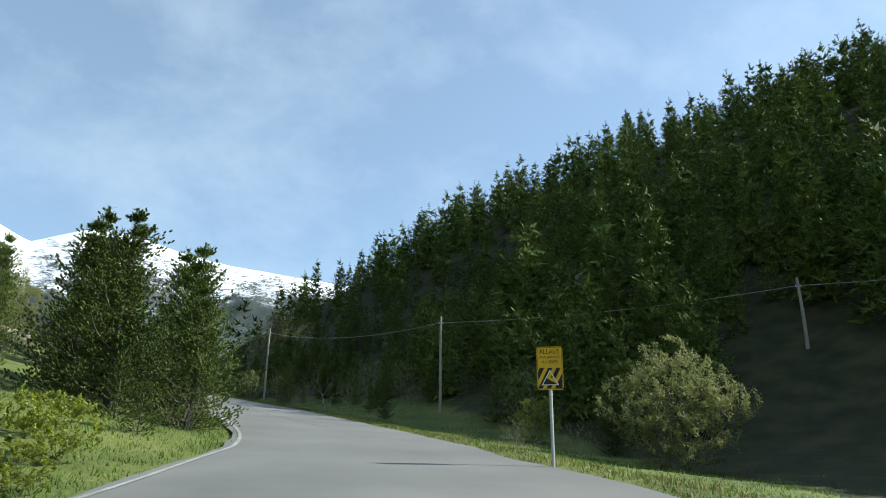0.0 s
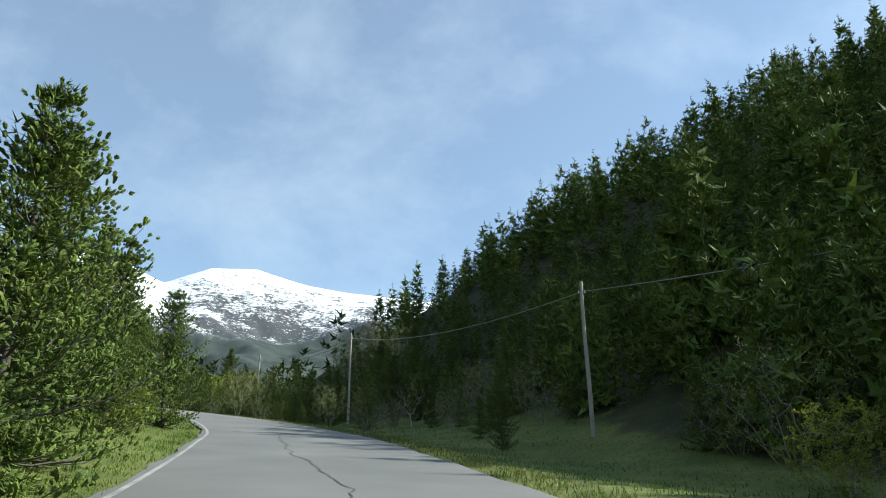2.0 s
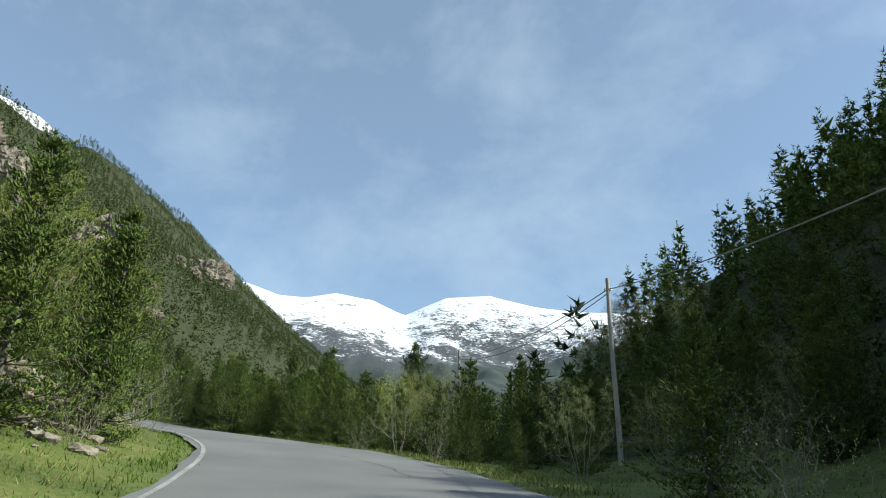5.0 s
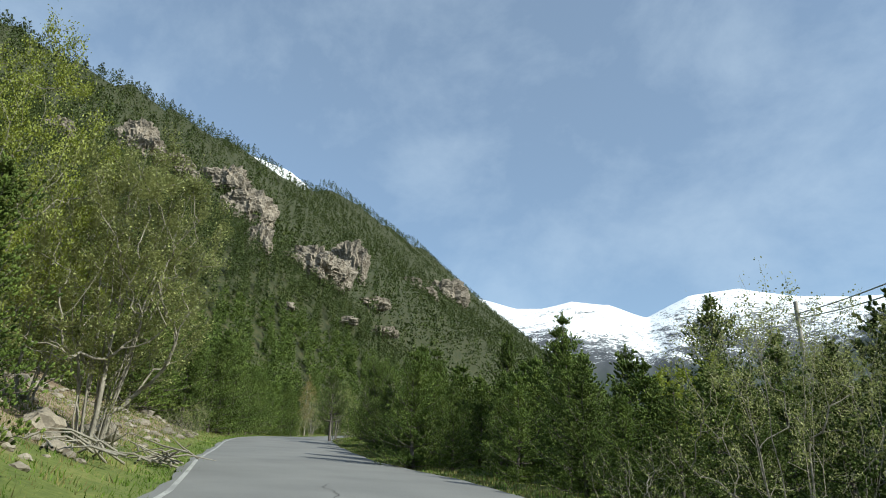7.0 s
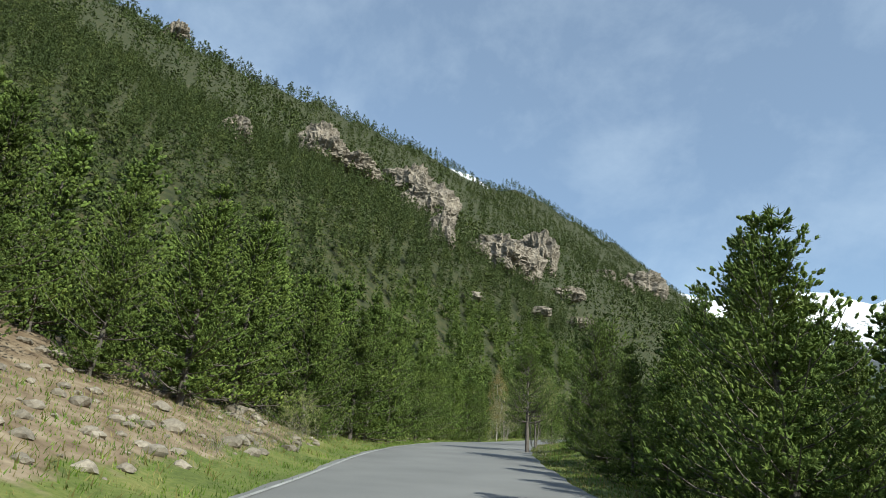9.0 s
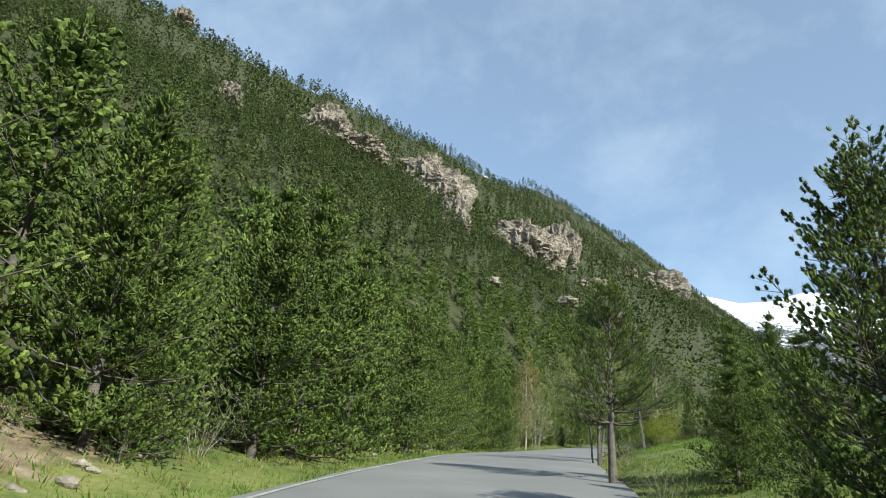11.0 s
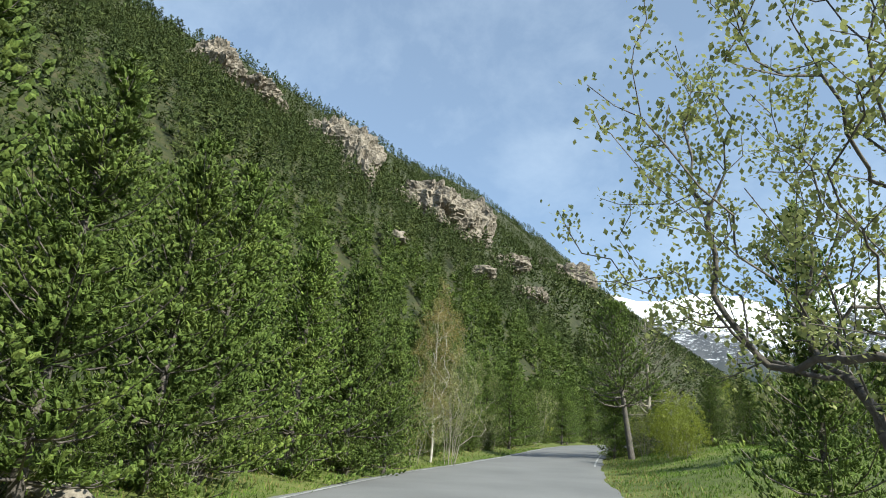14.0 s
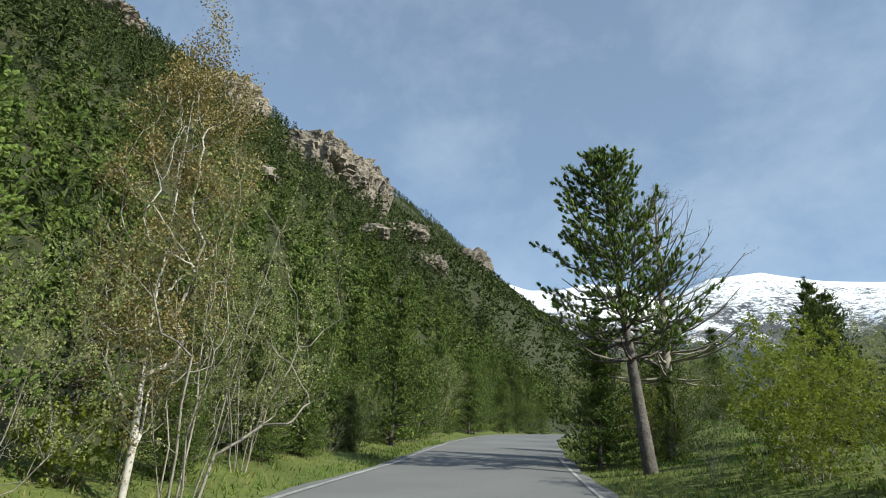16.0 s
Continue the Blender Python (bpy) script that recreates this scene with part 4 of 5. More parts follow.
for st in np.r_[np.arange(100, 140, 3.0), np.arange(140, 176, 1.5), np.arange(176, 200, 3.0)]:
    d = edge_left(st) + rng.uniform(1.3, 2.6)
    k = int(np.argmin(np.abs(LEN - st)))
    x, y = MID[k, 0] - WAY[k, 1] * d, MID[k, 1] + WAY[k, 0] * d
    kind = (TWIGGY, BUSH, TWIGGY, YOUNG, BUDDING[1])[int(rng.integers(0, 5))]
    plant(kind, x, y, rng.uniform(1.0, 2.2) * (1.4 if kind is BUDDING[1] else 1.0), 1.0, group="shrubs under the forest edge")
for st in np.arange(138, 204, 1.9):
    d = edge_left(st) + rng.uniform(1.5, 2.6)
    x, y = on_side(st, d)
    if np.hypot(x + 103, y - 105.8) > 2.0:
        plant(PINES[int(rng.integers(0, 4))], x, y, rng.uniform(1.5, 3.2), rng.uniform(1.1, 1.4), group="low pines under the forest edge")
plant(LARCHES, -104.0, 106.5, 8.0, 1.0, group=LEFT_GROUP)
plant(BUDDING[1], -103.2, 106.9, 5.4, 1.0, group=LEFT_GROUP)
plant(BUDDING[0], -107.5, 109.6, 4.6, 1.0, group=LEFT_GROUP)
plant(BUDDING[0], -101.6, 104.4, 3.2, 1.1, group=LEFT_GROUP)
plant(PINES[2], -101.8, 102.6, 3.6, 1.2, group=LEFT_GROUP)
plant(BUDDING[1], -127.0, 130.5, 5.0, 1.0, group=LEFT_GROUP)

# right of the road
for x, y, h, w, k in [(-4.55, 46.8, 3.4, 0.75, 1), (-44.2, 77.2, 4.6, 1.15, 2), (-46.5, 79.2, 5.2, 1.1, 0), (-45.8, 83.7, 6.4, 1.0, 1), (-38.6, 79.2, 6.0, 1.0, 3), (-42.1, 82.9, 6.3, 1.0, 0),
                      (-49.5, 82.5, 5.6, 1.1, 2), (-52.8, 84.4, 5.8, 1.0, 1), (-56.5, 87.0, 5.0, 1.1, 3), (-20.7, 73.6, 4.4, 1.1, 3), (-19.2, 80.2, 5.6, 1.0, 0), (-14.6, 73.5, 4.6, 1.1, 1),
                      (-35.2, 83.0, 7.0, 1.0, 2), (-30.5, 88.5, 6.4, 1.0, 1), (-58.2, 86.0, 2.0, 1.4, 2), (-63.6, 88.6, 3.0, 1.2, 1), (-66.2, 89.6, 2.9, 1.2, 0), (-67.5, 91.6, 3.2, 1.2, 3),
                      (-9.0, 62.0, 3.6, 1.1, 0), (-11.5, 66.5, 4.2, 1.1, 2), (-16.6, 73.6, 5.2, 1.0, 3), (-5.5, 57.0, 4.0, 1.0, 3), (-107.6, 136.0, 6.5, 1.0, 0), (-111.0, 133.0, 4.5, 1.1, 1), 
                      (-105.8, 121.5, 4.2, 1.2, 2), (6.5, 33.0, 3.6, 1.0, 1), (11.5, 39.0, 5.5, 1.0, 0), (9.0, 45.0, 6.5, 1.0, 2), (19.0, 27.0, 7.0, 1.0, 1), (-13.6, 58.6, 3.6, 1.2, 1), (-68.7, 92.2, 4.0, 1.2, 2), (-66.9, 91.0, 3.0, 1.2, 0), (-86.8, 114.0, 8.3, 0.95, 1), (-89.3, 112.6, 3.4, 1.2, 3), (-84.6, 114.6, 3.2, 1.1, 0), (-82.0, 112.8, 2.8, 1.1, 2)]:
    plant(PINES[k], x, y, h, w, group=RIGHT_GROUP)
plant(ROUNDPINE, -60.9, 87.0, 5.8, 0.85, group=RIGHT_GROUP)
plant(OPENPINE, -70.35, 89.6, 5.7, 0.95, group=RIGHT_GROUP)
plant(SPARSE, -80.3, 96.2, 5.5, 0.95, group=RIGHT_GROUP)
leaning = plant(SCRAGGLY, -103.9, 117.6, 8.3, 0.95, group=RIGHT_GROUP)
base = leaning.matrix_basis.translation.copy()
leaning.matrix_basis = Matrix.Translation(base) @ Matrix.Rotation(radians(6.0), 4, Vector((0.776, -0.63, 0))) @ Matrix.Translation(-base) @ leaning.matrix_basis
plant(DEADPINE, -104.7, 119.7, 7.8, 1.1, group=RIGHT_GROUP)
for x, y, h, w, ob in [(-26.4, 68.4, 3.5, 1.1, BUDDING[1]), (-27.6, 73.5, 4.2, 1.0, BUDDING[0]), (-30.2, 77.0, 4.8, 1.0, BUDDING[1]), (-34.2, 79.6, 4.2, 1.1, SPRING), (-19.0, 82.5, 6.8, 1.0, BUDDING[0]),
                       (-24.5, 87.0, 7.0, 1.0, BUDDING[1]), (7.7, 27.9, 5.0, 1.05, DOME), (3.6, 35.5, 2.2, 1.2, SPRING), (-100.3, 116.6, 3.1, 1.0, SPRING),
                       (-16.3, 66.5, 3.0, 1.0, BUDDING[0]), (-124.5, 140.5, 5.0, 1.0, BUDDING[0]), (-129.5, 147.0, 5.5, 1.0, BUDDING[1]), (-102.0, 121.0, 3.0, 1.0, BUDDING[1]), (-18.2, 65.2, 3.1, 1.2, BUDDING[0]), (-105.2, 119.6, 2.2, 1.0, SPRING)]:
    plant(ob, x, y, h, w, group=RIGHT_GROUP)
# thicket beyond the meadow and at the feet of the tall pines
for x, y, h, w, ob in [(-106.0, 121.2, 2.6, 1.2, BUDDING[1]), (-107.5, 123.0, 3.0, 1.2, BUDDING[0]), (-101.2, 115.6, 2.6, 0.8, BUDDING[1]), (-99.3, 115.2, 2.4, 1.1, SPRING), (-97.7, 114.2, 1.9, 1.2, SPRING), (-102.2, 123.9, 4.3, 1.15, PINES[0]), (-100.3, 119.0, 2.4, 1.3, PINES[2]), (-106.1, 118.6, 4.2, 1.1, PINES[3]), (-107.6, 120.6, 4.8, 1.0, PINES[1]), (-83.1, 99.4, 4.6, 0.9, PINES[1]), (-18.8, 30.3, 5.7, 1.0, PINES[0]), (-25.0, 95.0, 7.5, 1.5, LARCHES), (-100.8, 125.4, 3.4, 1.4, BUDDING[0]), (-101.2, 129.2, 4.2, 1.8, LARCHES), (-97.3, 126.0, 3.6, 1.3, BUDDING[1]), (-98.8, 132.6, 5.0, 1.7, LARCHES), (-95.6, 130.4, 4.4, 1.3, BUDDING[0]), (-93.5, 127.0, 3.6, 1.2, PINES[2]), (-104.6, 119.6, 2.4, 1.3, PINES[2]), (-108.6, 124.6, 4.2, 1.1, PINES[1]),
                       (-101.0, 119.8, 3.9, 1.0, PINES[3]), (-99.4, 120.6, 3.0, 1.1, PINES[0]), (-110.5, 127.5, 3.6, 1.2, BUDDING[0]), (-113.5, 131.0, 4.0, 1.1, BUDDING[1]), (-118.0, 136.0, 4.6, 1.1, BUDDING[0])]:
    plant(ob, x, y, h, w, group=RIGHT_GROUP)
for k in range(16):
    x, y = -107.0 + k * 0.75 + rng.uniform(-0.7, 0.7), 133.0 - k * 0.35 + rng.uniform(-2.0, 2.0)
    plant((BUDDING[0], PINES[k % 4], BUDDING[1])[k % 3], x, y, rng.uniform(3.2, 5.2), 1.2, group="trees beyond the meadow")
for k in range(12):
    x, y = -114 - rng.uniform(-16, 16), 160 + rng.uniform(-14, 16)
    plant((BUDDING[0], BUDDING[1], LEAFY[0])[k % 3], x, y, rng.uniform(3.5, 6.5), 1.1, group="trees beyond the meadow")
for x, y, h in [(-23.0, 65.4, 1.3), (-28.8, 69.3, 1.5), (-66.8, 88.2, 1.2), (-71.6, 91.0, 1.0), (-79.0, 96.8, 1.2), (-12.0, 53.8, 1.6), (2.0, 25.0, 1.1), (4.2, 27.5, 1.4)]:
    plant(TWIGGY, x, y, h, 1.0, group="bare shrubs")
# thicket between the verge and the foot of the hill
for st in np.arange(34, 64, 1.7):
    for row in range(2):
        d = -(8.6 + row * 2.6 + rng.uniform(-0.9, 0.9))
        k = int(np.argmin(np.abs(LEN - st)))
        x, y = MID[k, 0] - WAY[k, 1] * d, MID[k, 1] + WAY[k, 0] * d
        if np.hypot(x + 1.2, y - 47.0) < 4.0 or row == 0 and st < 46:
            continue
        kind = (TWIGGY, BACKPINES[0], BUDDING[0], BACKPINES[1])[int(rng.integers(0, 4))]
        plant(kind, x, y, rng.uniform(1.4, 2.6) + row * 0.9, 1.1, group=RIGHT_GROUP)
# dark wall of pines along the outer side of the bend
for st in np.arange(64, 107, 2.3):
    for row in range(2):
        d = -(float(edge_right(st)) + 1.9 + row * 2.4 + rng.uniform(-0.4, 0.6))
        k = int(np.argmin(np.abs(LEN - st - row * 1.1)))
        x, y = MID[k, 0] - WAY[k, 1] * d, MID[k, 1] + WAY[k, 0] * d
        if np.hypot(x + 26.4, y - 68.4) < 2.2 or np.hypot(x + 44.2, y - 77.2) < 1.5:
            continue
        low = np.interp(st, [64, 72, 80, 106], [1.6, 2.2, 3.2, 3.6])
        plant((PINES if row == 0 else BACKPINES)[int(rng.integers(0, 3))] if rng.random() < 0.92 else BUDDING[1], x, y, low * rng.uniform(0.85, 1.2) + row * 0.9, rng.uniform(1.0, 1.3), group=RIGHT_GROUP)
# pines filling the strip between road and hill
for st in np.arange(56, 112, 3.6):
    for row in range(3):
        d = -(np.interp(st, [56, 80, 112], [13, 9, 9]) + row * 5.5 + rng.uniform(-1.5, 1.5))
        k = int(np.argmin(np.abs(LEN - st)))
        x, y = MID[k, 0] - WAY[k, 1] * d, MID[k, 1] + WAY[k, 0] * d
        if np.hypot(x + 32.7, y - 84.3) < 1.5 or np.hypot(x + 18.8, y - 70.8) < 1.5:
            continue
        kind = PINES[int(rng.integers(0, 4))] if row == 0 and st % 2 > 1 else BACKPINES[int(rng.integers(0, 3))]
        plant(kind, x, y, rng.uniform(3.0, 5.0), rng.uniform(0.95, 1.2), group=RIGHT_GROUP)


# ---- telephone line ----
def pole(x, y, top):
    z = height(x, y) - 0.3
    ob = tagged(new("telephone_pole"), "weathered wooden telephone pole standing in the grass", "pole", "telephone poles")
    ob.location = (x, y, z)
    h = top - z
    p = Pile()
    zs = np.linspace(0, h, 7)
    p.tube(np.c_[0.02 * np.sin(zs), 0.015 * np.cos(zs * 1.3), zs], 0.10 - 0.03 * zs / h, 10)
    p.add([[0.07 * math.cos(a * 0.628), 0.07 * math.sin(a * 0.628), h] for a in range(10)] + [[0, 0, h + 0.03]], [[a, (a + 1) % 10, 10] for a in range(10)])
    mesh_object("shaft", *p.arrays(), POLEWOOD, True, ob)
    for side in (-1, 1):
        bm = bmesh.new()
        bmesh.ops.create_cone(bm, cap_ends=True, segments=8, radius1=0.035, radius2=0.02, depth=0.12, matrix=pose(0.12 * side, 0, h - 0.42, 0, 0, 0))
        bmesh.ops.create_cone(bm, cap_ends=True, segments=6, radius1=0.012, radius2=0.012, depth=0.2, matrix=pose(0.08 * side, 0, h - 0.48, 0, 90, 0))
        part("insulator", bm, STEEL, ob)
    return np.array([x, y, top - 0.42])


ENDS = [pole(17.5, 38.7, 12.5), pole(-1.25, 48.2, 12.75), pole(-18.8, 70.8, 17.1), pole(-32.7, 84.3, 19.0)]


def wire(a, b, sag, off):
    u = np.linspace(0, 1, 25)
    pts = a + np.outer(u, b - a)
    pts[:, 2] += -4 * sag * u * (1 - u) + off
    p = Pile()
    p.tube(pts, np.full(25, 0.02), 5)
    tagged(mesh_object("telephone_wire", *p.arrays(), CABLE, True), "thin grey telephone cable sagging between poles", "cable", "telephone wires")


wire(ENDS[0], ENDS[1], 0.35, 0.0)
wire(ENDS[0] + (ENDS[0] - ENDS[1]) * 1.1, ENDS[0], 0.3, 0.0)
wire(ENDS[1], ENDS[2], 0.75, 0.0)
wire(ENDS[2], ENDS[3], 0.5, 0.0)
wire(ENDS[2], ENDS[3], 0.7, -0.15)

# ---- avalanche warning sign ----
sign = tagged(new("warning_sign"), "yellow and black avalanche warning sign on a steel post", "sign")
sign.matrix_world = pose(2.45, 19.22, height(2.45, 19.22), 0, 0, -8)
bottom, tall, wide = 3.82 - sign.location.z, 1.0, 0.60


def slab(x0, z0, x1, z1, y0, y1):
    bm = bmesh.new()
    bmesh.ops.create_cube(bm, size=1.0, matrix=Matrix.LocRotScale(((x0 + x1) / 2, (y0 + y1) / 2, (z0 + z1) / 2), None, (x1 - x0, y1 - y0, z1 - z0)))
    return bm


bm = bmesh.new()
bmesh.ops.create_cone(bm, cap_ends=True, segments=14, radius1=0.038, radius2=0.038, depth=bottom + 1.1, matrix=pose(0, 0.045, (bottom + 0.9) / 2 - 0.1))
part("post", bm, STEEL, sign, "round galvanised steel post")
bm = slab(-wide / 2, bottom, wide / 2, bottom + tall, -0.012, 0.012)
bmesh.ops.bevel(bm, geom=[e for e in bm.edges if abs((e.verts[0].co - e.verts[1].co).y) > 0.02], offset=0.03, segments=3, affect="EDGES")
plate = part("plate", bm, YELLOW, sign, "yellow painted sheet metal plate")
for x0, z0, x1, z1 in ((-0.285, 0.015, -0.277, 0.985), (0.277, 0.015, 0.285, 0.985), (-0.277, 0.977, 0.277, 0.985), (-0.277, 0.015, 0.277, 0.023)):
    part("border", slab(x0, bottom + z0, x1, bottom + z1, -0.016, -0.0125), BLACK, plate)


def flat(name, pts, y, mat):
    bm = bmesh.new()
    f = bm.faces.new([bm.verts.new((x, y, bottom + z)) for x, z in pts])
    r = bmesh.ops.extrude_face_region(bm, geom=[f])
    bmesh.ops.translate(bm, verts=[v for v in r["geom"] if isinstance(v, bmesh.types.BMVert)], vec=(0, -0.003, 0))
    bmesh.ops.recalc_face_normals(bm, faces=bm.faces)
    part(name, bm, mat, plate)


def clipped(x0):
    """A slanting stripe, cut off at the border of the hatched field."""
    z0, z1, lean, w, lo, hi = 0.03, 0.50, 0.24, 0.10, -0.272, 0.272
    poly = [(x0, z0), (x0 + w, z0), (x0 + w + lean, z1), (x0 + lean, z1)]
    for lim, sg in ((lo, 1), (hi, -1)):
        out = []
        for (ax, az_), (bx, bz) in zip(poly, poly[1:] + poly[:1]):
            ia, ib = sg * (ax - lim) >= 0, sg * (bx - lim) >= 0
            if ia:
                out.append((ax, az_))
            if ia != ib:
                u = (lim - ax) / (bx - ax)
                out.append((lim, az_ + (bz - az_) * u))
        poly = out
        if not poly:
            break
    return poly


for x0 in (-0.47, -0.28, -0.09, 0.10, 0.20):
    c = clipped(x0)
    if len(c) > 2:
        flat("stripe", c, -0.0125, BLACK)
flat("triangle_border", [(-0.20, 0.10), (0.20, 0.10), (0.0, 0.46)], -0.0165, WHITE)
flat("triangle", [(-0.165, 0.12), (0.165, 0.12), (0.0, 0.42)], -0.0205, YELLOW)
flat("slope_symbol", [(-0.165, 0.12), (0.165, 0.12), (-0.085, 0.265)], -0.0245, BLACK)
flat("slide_symbol", [(0.02, 0.27), (0.045, 0.255), (0.06, 0.30), (0.03, 0.32)], -0.0245, BLACK)
for word, size, z in (("ALLAUS", 0.135, 0.835), ("AVALANCHES", 0.075, 0.725), ("ALUDES", 0.085, 0.61)):
    cu = bpy.data.curves.new("lettering", "FONT")
    cu.body, cu.size, cu.align_x, cu.extrude = word, size, "CENTER", 0.001
    t = bpy.data.objects.new("lettering", cu)
    scene.collection.objects.link(t)
    bpy.context.view_layer.update()
    me = bpy.data.meshes.new_from_object(t.evaluated_get(bpy.context.evaluated_depsgraph_get()))
    bpy.data.objects.remove(t)
    me.materials.clear()
    me.materials.append(BLACK)
    ob = new("lettering", me)
    ob.parent = plate
    wd = max(v.co.x for v in me.vertices) - min(v.co.x for v in me.vertices)
    ob.matrix_basis = Matrix.LocRotScale((0, -0.0145, bottom + z), Euler((radians(90), 0, 0)), (min(1.25, 0.47 / wd), 1.15, 1))

# ---- cracks in the asphalt ----
def crack(s0, s1, lat, seed, wide=0.05):
    r = random.Random(seed)
    n = int((s1 - s0) / 0.3)
    pts, d = [], lat
    for k in range(n + 1):
        st = s0 + (s1 - s0) * k / n
        d += r.uniform(-0.10, 0.10)
        i = int(np.argmin(np.abs(LEN - st)))
        rest = st - LEN[i]
        z = np.interp(st, LEN, MID[:, 2]) + 0.03 * (1 - (d / 3.5) ** 2) + 0.008
        w = wide * r.uniform(0.3, 1.0)
        for o in (-w, w):
            pts.append((MID[i, 0] + WAY[i, 0] * rest - WAY[i, 1] * (d + o), MID[i, 1] + WAY[i, 1] * rest + WAY[i, 0] * (d + o), z))
    f = [[2 * k, 2 * k + 1, 2 * k + 3, 2 * k + 2] for k in range(n)]
    tagged(mesh_object("trim_crack", pts, f, CRACK), "dark crack across the asphalt", "crack", kind="structure")


crack(28, 50, 0.0, 3, 0.025)
crack(60, 66, -0.9, 4, 0.018)
crack(70, 80, 0.2, 5, 0.015)

# ---- stones and fallen wood on the left bank ----
def stone_arrays(seed):
    bm = bmesh.new()
    bmesh.ops.create_icosphere(bm, subdivisions=2, radius=1.0)
    off = Vector((seed * 5.1, 2.0, seed))
    for v in bm.verts:
        v.co *= 1 + 0.45 * noise.noise(v.co * 1.3 + off) + 0.15 * noise.noise(v.co * 3 + off)
    bm.verts.ensure_lookup_table()
    v = np.array([v.co[:] for v in bm.verts])
    f = np.array([[a.index for a in p.verts] for p in bm.faces])
    bm.free()
    return v, f


SHAPES = [stone_arrays(k) for k in range(6)]


rub = Pile()
xs = []
for k in range(460):
    st = rng.uniform(58, 112) if k < 430 else rng.uniform(112, 150)
    d = edge_left(st) + (1.6 + 7.5 * rng.random() ** 1.3 if k < 430 else 1.2 + 2.5 * rng.random())
    xs.append((*on_side(st, d), rng.uniform(0.05, 0.20) * (1.6 if rng.random() < 0.15 else 1)))
xs = np.array(xs)
zz = land(xs[:, 0], xs[:, 1])[0]
for (x, y, r), z in zip(xs, zz):
    v, f = SHAPES[int(rng.integers(0, 6))]
    a = rng.uniform(0, 6.28)
    w = v * np.array([r * 1.3, r, r * 0.65])
    rub.add(np.c_[w[:, 0] * math.cos(a) - w[:, 1] * math.sin(a) + x, w[:, 0] * math.sin(a) + w[:, 1] * math.cos(a) + y, w[:, 2] + z + r * 0.15], f)
tagged(mesh_object("scree", *rub.arrays(), STONE), "loose tan stones strewn over the cut bank", "stones", kind="stuff")
for k in range(14):
    st = rng.uniform(74, 108)
    x, y = on_side(st, edge_left(st) + rng.uniform(2.0, 6.5))
    v, f = SHAPES[k % 6]
    r = rng.uniform(0.25, 0.55)
    ob = mesh_object("boulder", v * np.array([r * 1.3, r, r * 0.75]), f, STONE)
    ob.matrix_world = pose(x, y, height(x, y) + r * 0.2, 0, 0, rng.uniform(0, 360))
    tagged(ob, "angular tan boulder lying on the cut bank", "boulder", "boulders on the bank")
for x, y in ((-42.2, 67.2), (-39.4, 64.6)):
    heap = tagged(new("branch_pile"), "heap of dead grey branches on the bank", "branches", "branch piles")
    heap.location = (x, y, height(x, y))
    for k in range(24):
        p = Pile()
        a, ln = rng.uniform(0, 6.28), rng.uniform(0.6, 1.9)
        c = rng.normal(0, 0.5, 3) * [1, 1, 0.2] + [0, 0, 0.2]
        q = np.array([c - [math.cos(a) * ln / 2, math.sin(a) * ln / 2, 0.1], c + [0, 0, 0.08], c + [math.cos(a + 0.2) * ln / 2, math.sin(a + 0.2) * ln / 2, rng.uniform(-0.1, 0.4)]])
        p.tube(q, [0.03, 0.022, 0.008], 5)
        mesh_object("branch", *p.arrays(), GREYBARK, True, heap)
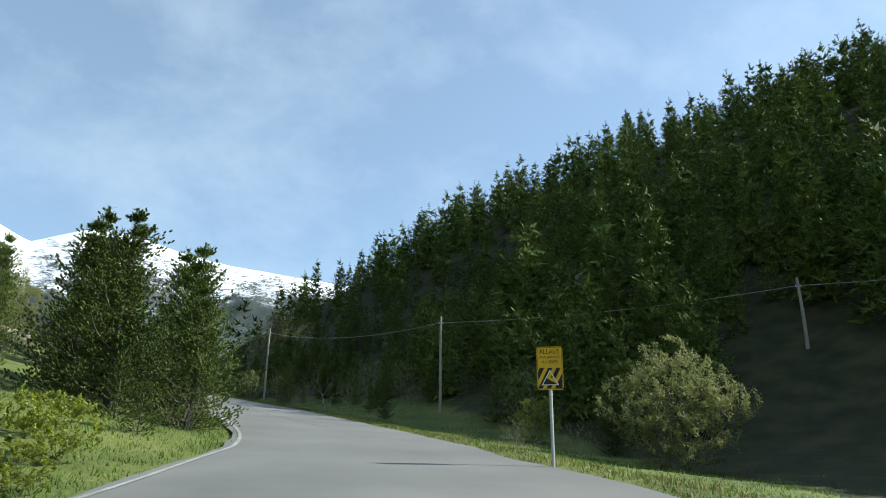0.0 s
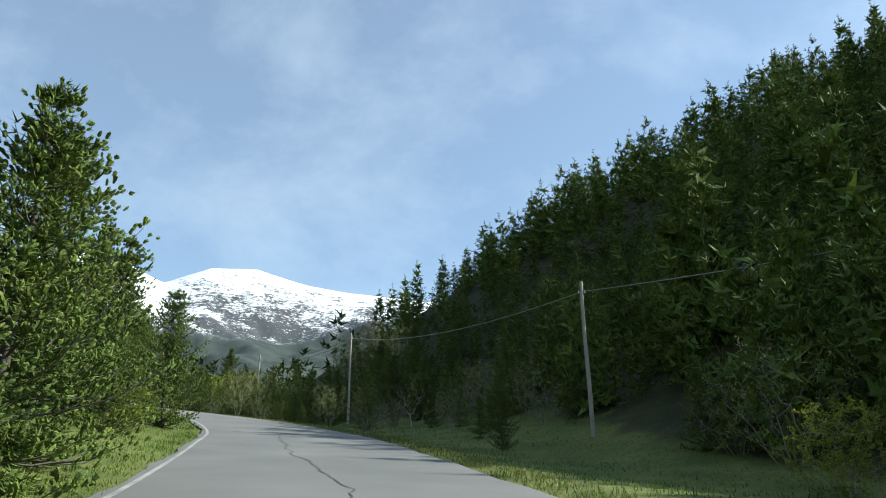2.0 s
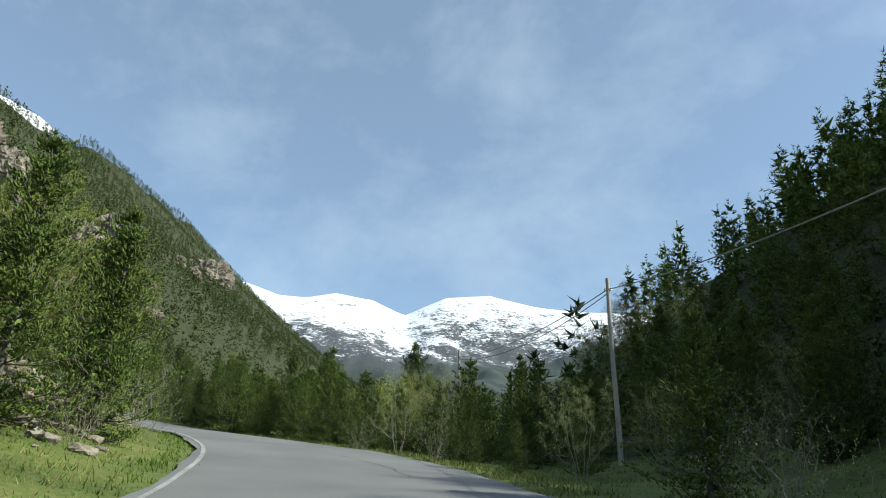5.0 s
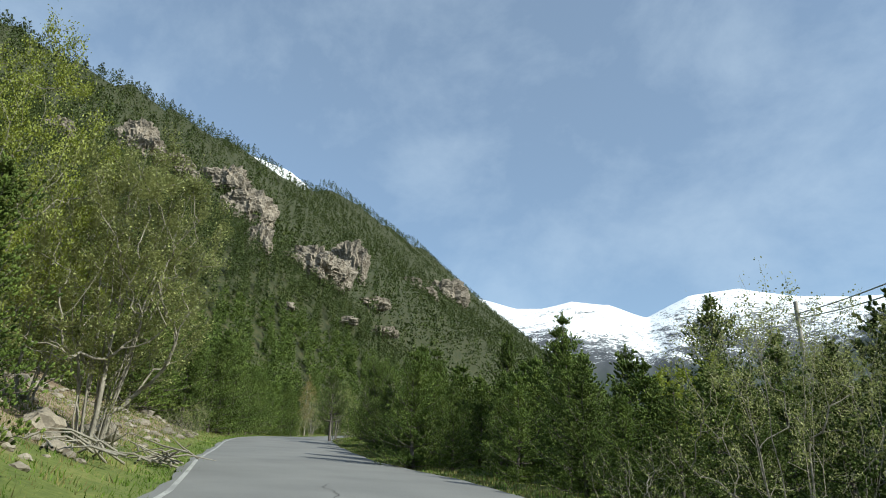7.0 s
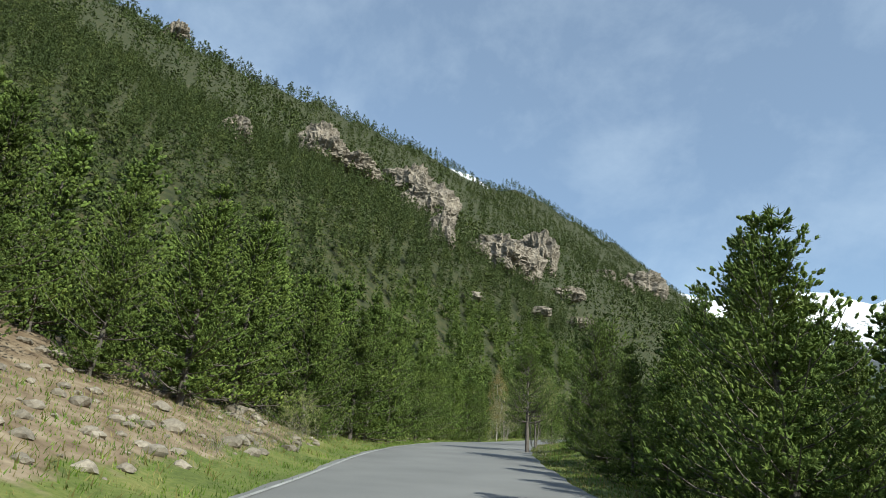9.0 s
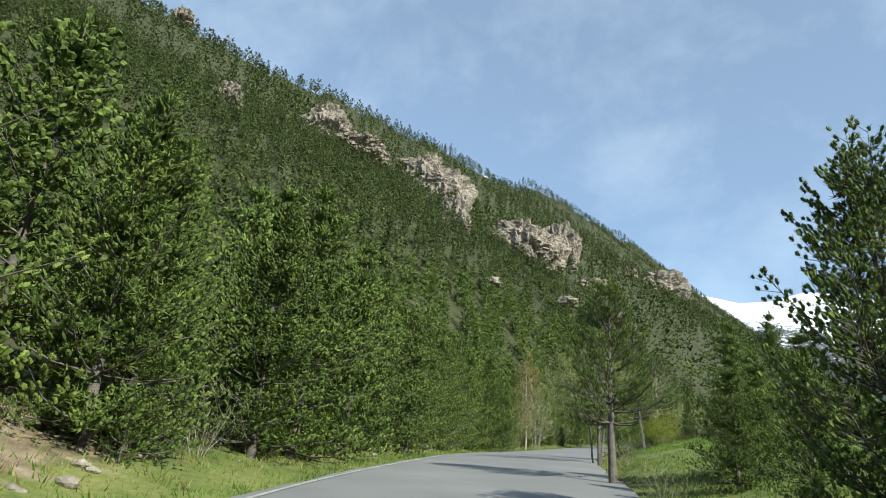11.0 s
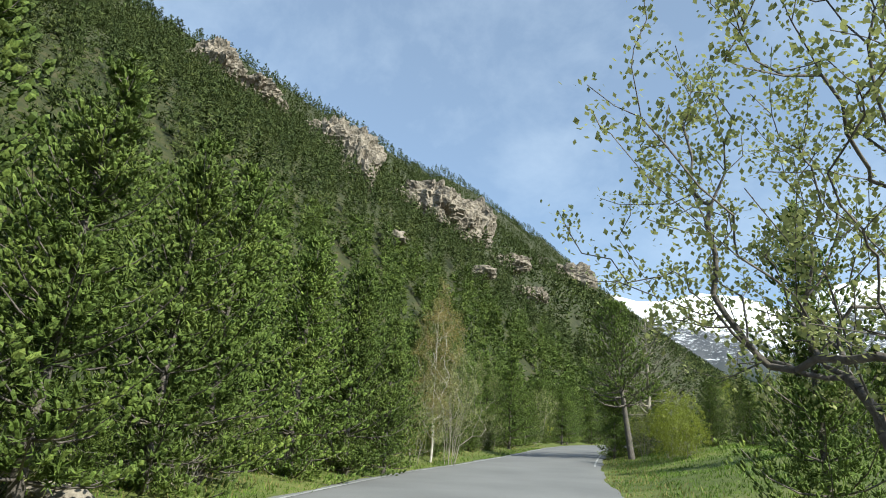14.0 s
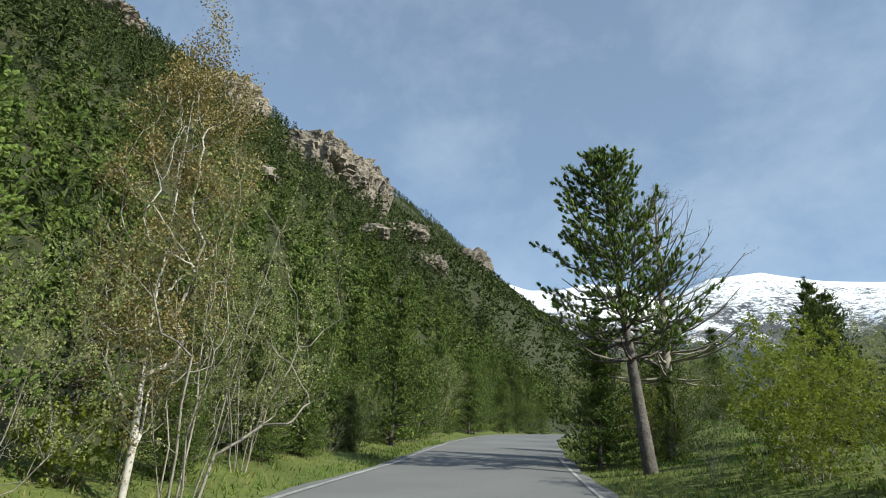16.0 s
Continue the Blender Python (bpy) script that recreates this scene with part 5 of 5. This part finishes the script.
# bleached snag beside the road
ob = tagged(new("dead_snag"), "bleached leafless snag with forked branches", "tree")
(tv, tf), _ = broadleaf(52, 2.6, 1.1, 2, 0.05, 1, 26, 0.3, 0.4, thick=4.0)
mesh_object("trunk", tv * [1, 1, 1], tf, GREYBARK, True, ob)
x, y = on_side(50, -(edge_right(50) + 2.4))
ob.location = (x, y, height(x, y))
fallen = copy_thing(ob, pose(-91.5, 113.1, height(-91.5, 113.1) + 0.25, 78, 0, 35))
tagged(fallen, "bleached fallen tree lying in the meadow")


# ---- grass ----
def grass(name, label, mat, n, s0, s1, side, near, span, tall, seed):
    r = np.random.default_rng(seed)
    st = r.uniform(s0, s1, n)
    d = near + span * r.random(n) ** 1.4
    edge = edge_left(st) if side > 0 else edge_right(st)
    k = np.clip(np.searchsorted(LEN, st), 0, len(LEN) - 1)
    x, y = MID[k, 0] - WAY[k, 1] * side * (edge + d) + r.normal(0, 0.4, n) * WAY[k, 0], MID[k, 1] + WAY[k, 0] * side * (edge + d) + r.normal(0, 0.4, n) * WAY[k, 1]
    clump = 0.55 + 0.45 * np.sin(x * 2.1 + 1.3 * np.sin(y * 1.7)) * np.sin(y * 2.6)
    z = land(x, y)[0]
    p = np.c_[x, y, z - 0.02]
    a = r.uniform(0, 6.28, n)
    h = tall * r.uniform(0.5, 1.3, n) * (0.5 + clump)
    w = np.c_[np.cos(a), np.sin(a), 0 * a] * 0.018
    tip = np.c_[r.normal(0, 0.4, n) * h, r.normal(0, 0.4, n) * h, h]
    v = np.stack([p - w, p + w, p + tip], 1).reshape(-1, 3)
    return tagged(mesh_object(name, v, np.arange(3 * n).reshape(-1, 3), mat), label, "grass", kind="stuff")


grass("grass", "short bright green grass on the road verge", GRASS, 60000, -2, 180, 1, 0.0, 7.0, 0.11, 1)
grass("grass", "green and yellow grass beyond the road edge", GRASS, 60000, 0, 180, -1, 0.1, 11.0, 0.10, 2)
grass("dry_grass", "dry straw coloured grass tufts on the verge", DRYGRASS, 16000, 0, 185, -1, 0.0, 1.6, 0.11, 3)
grass("dry_grass", "dry straw coloured grass tufts on the bank", DRYGRASS, 14000, 55, 185, 1, 1.0, 6.0, 0.15, 4)
grass("meadow_grass", "tussocky green meadow grass beyond the verge", GRASS, 60000, 110, 184, -1, 0.6, 20.0, 0.09, 5)
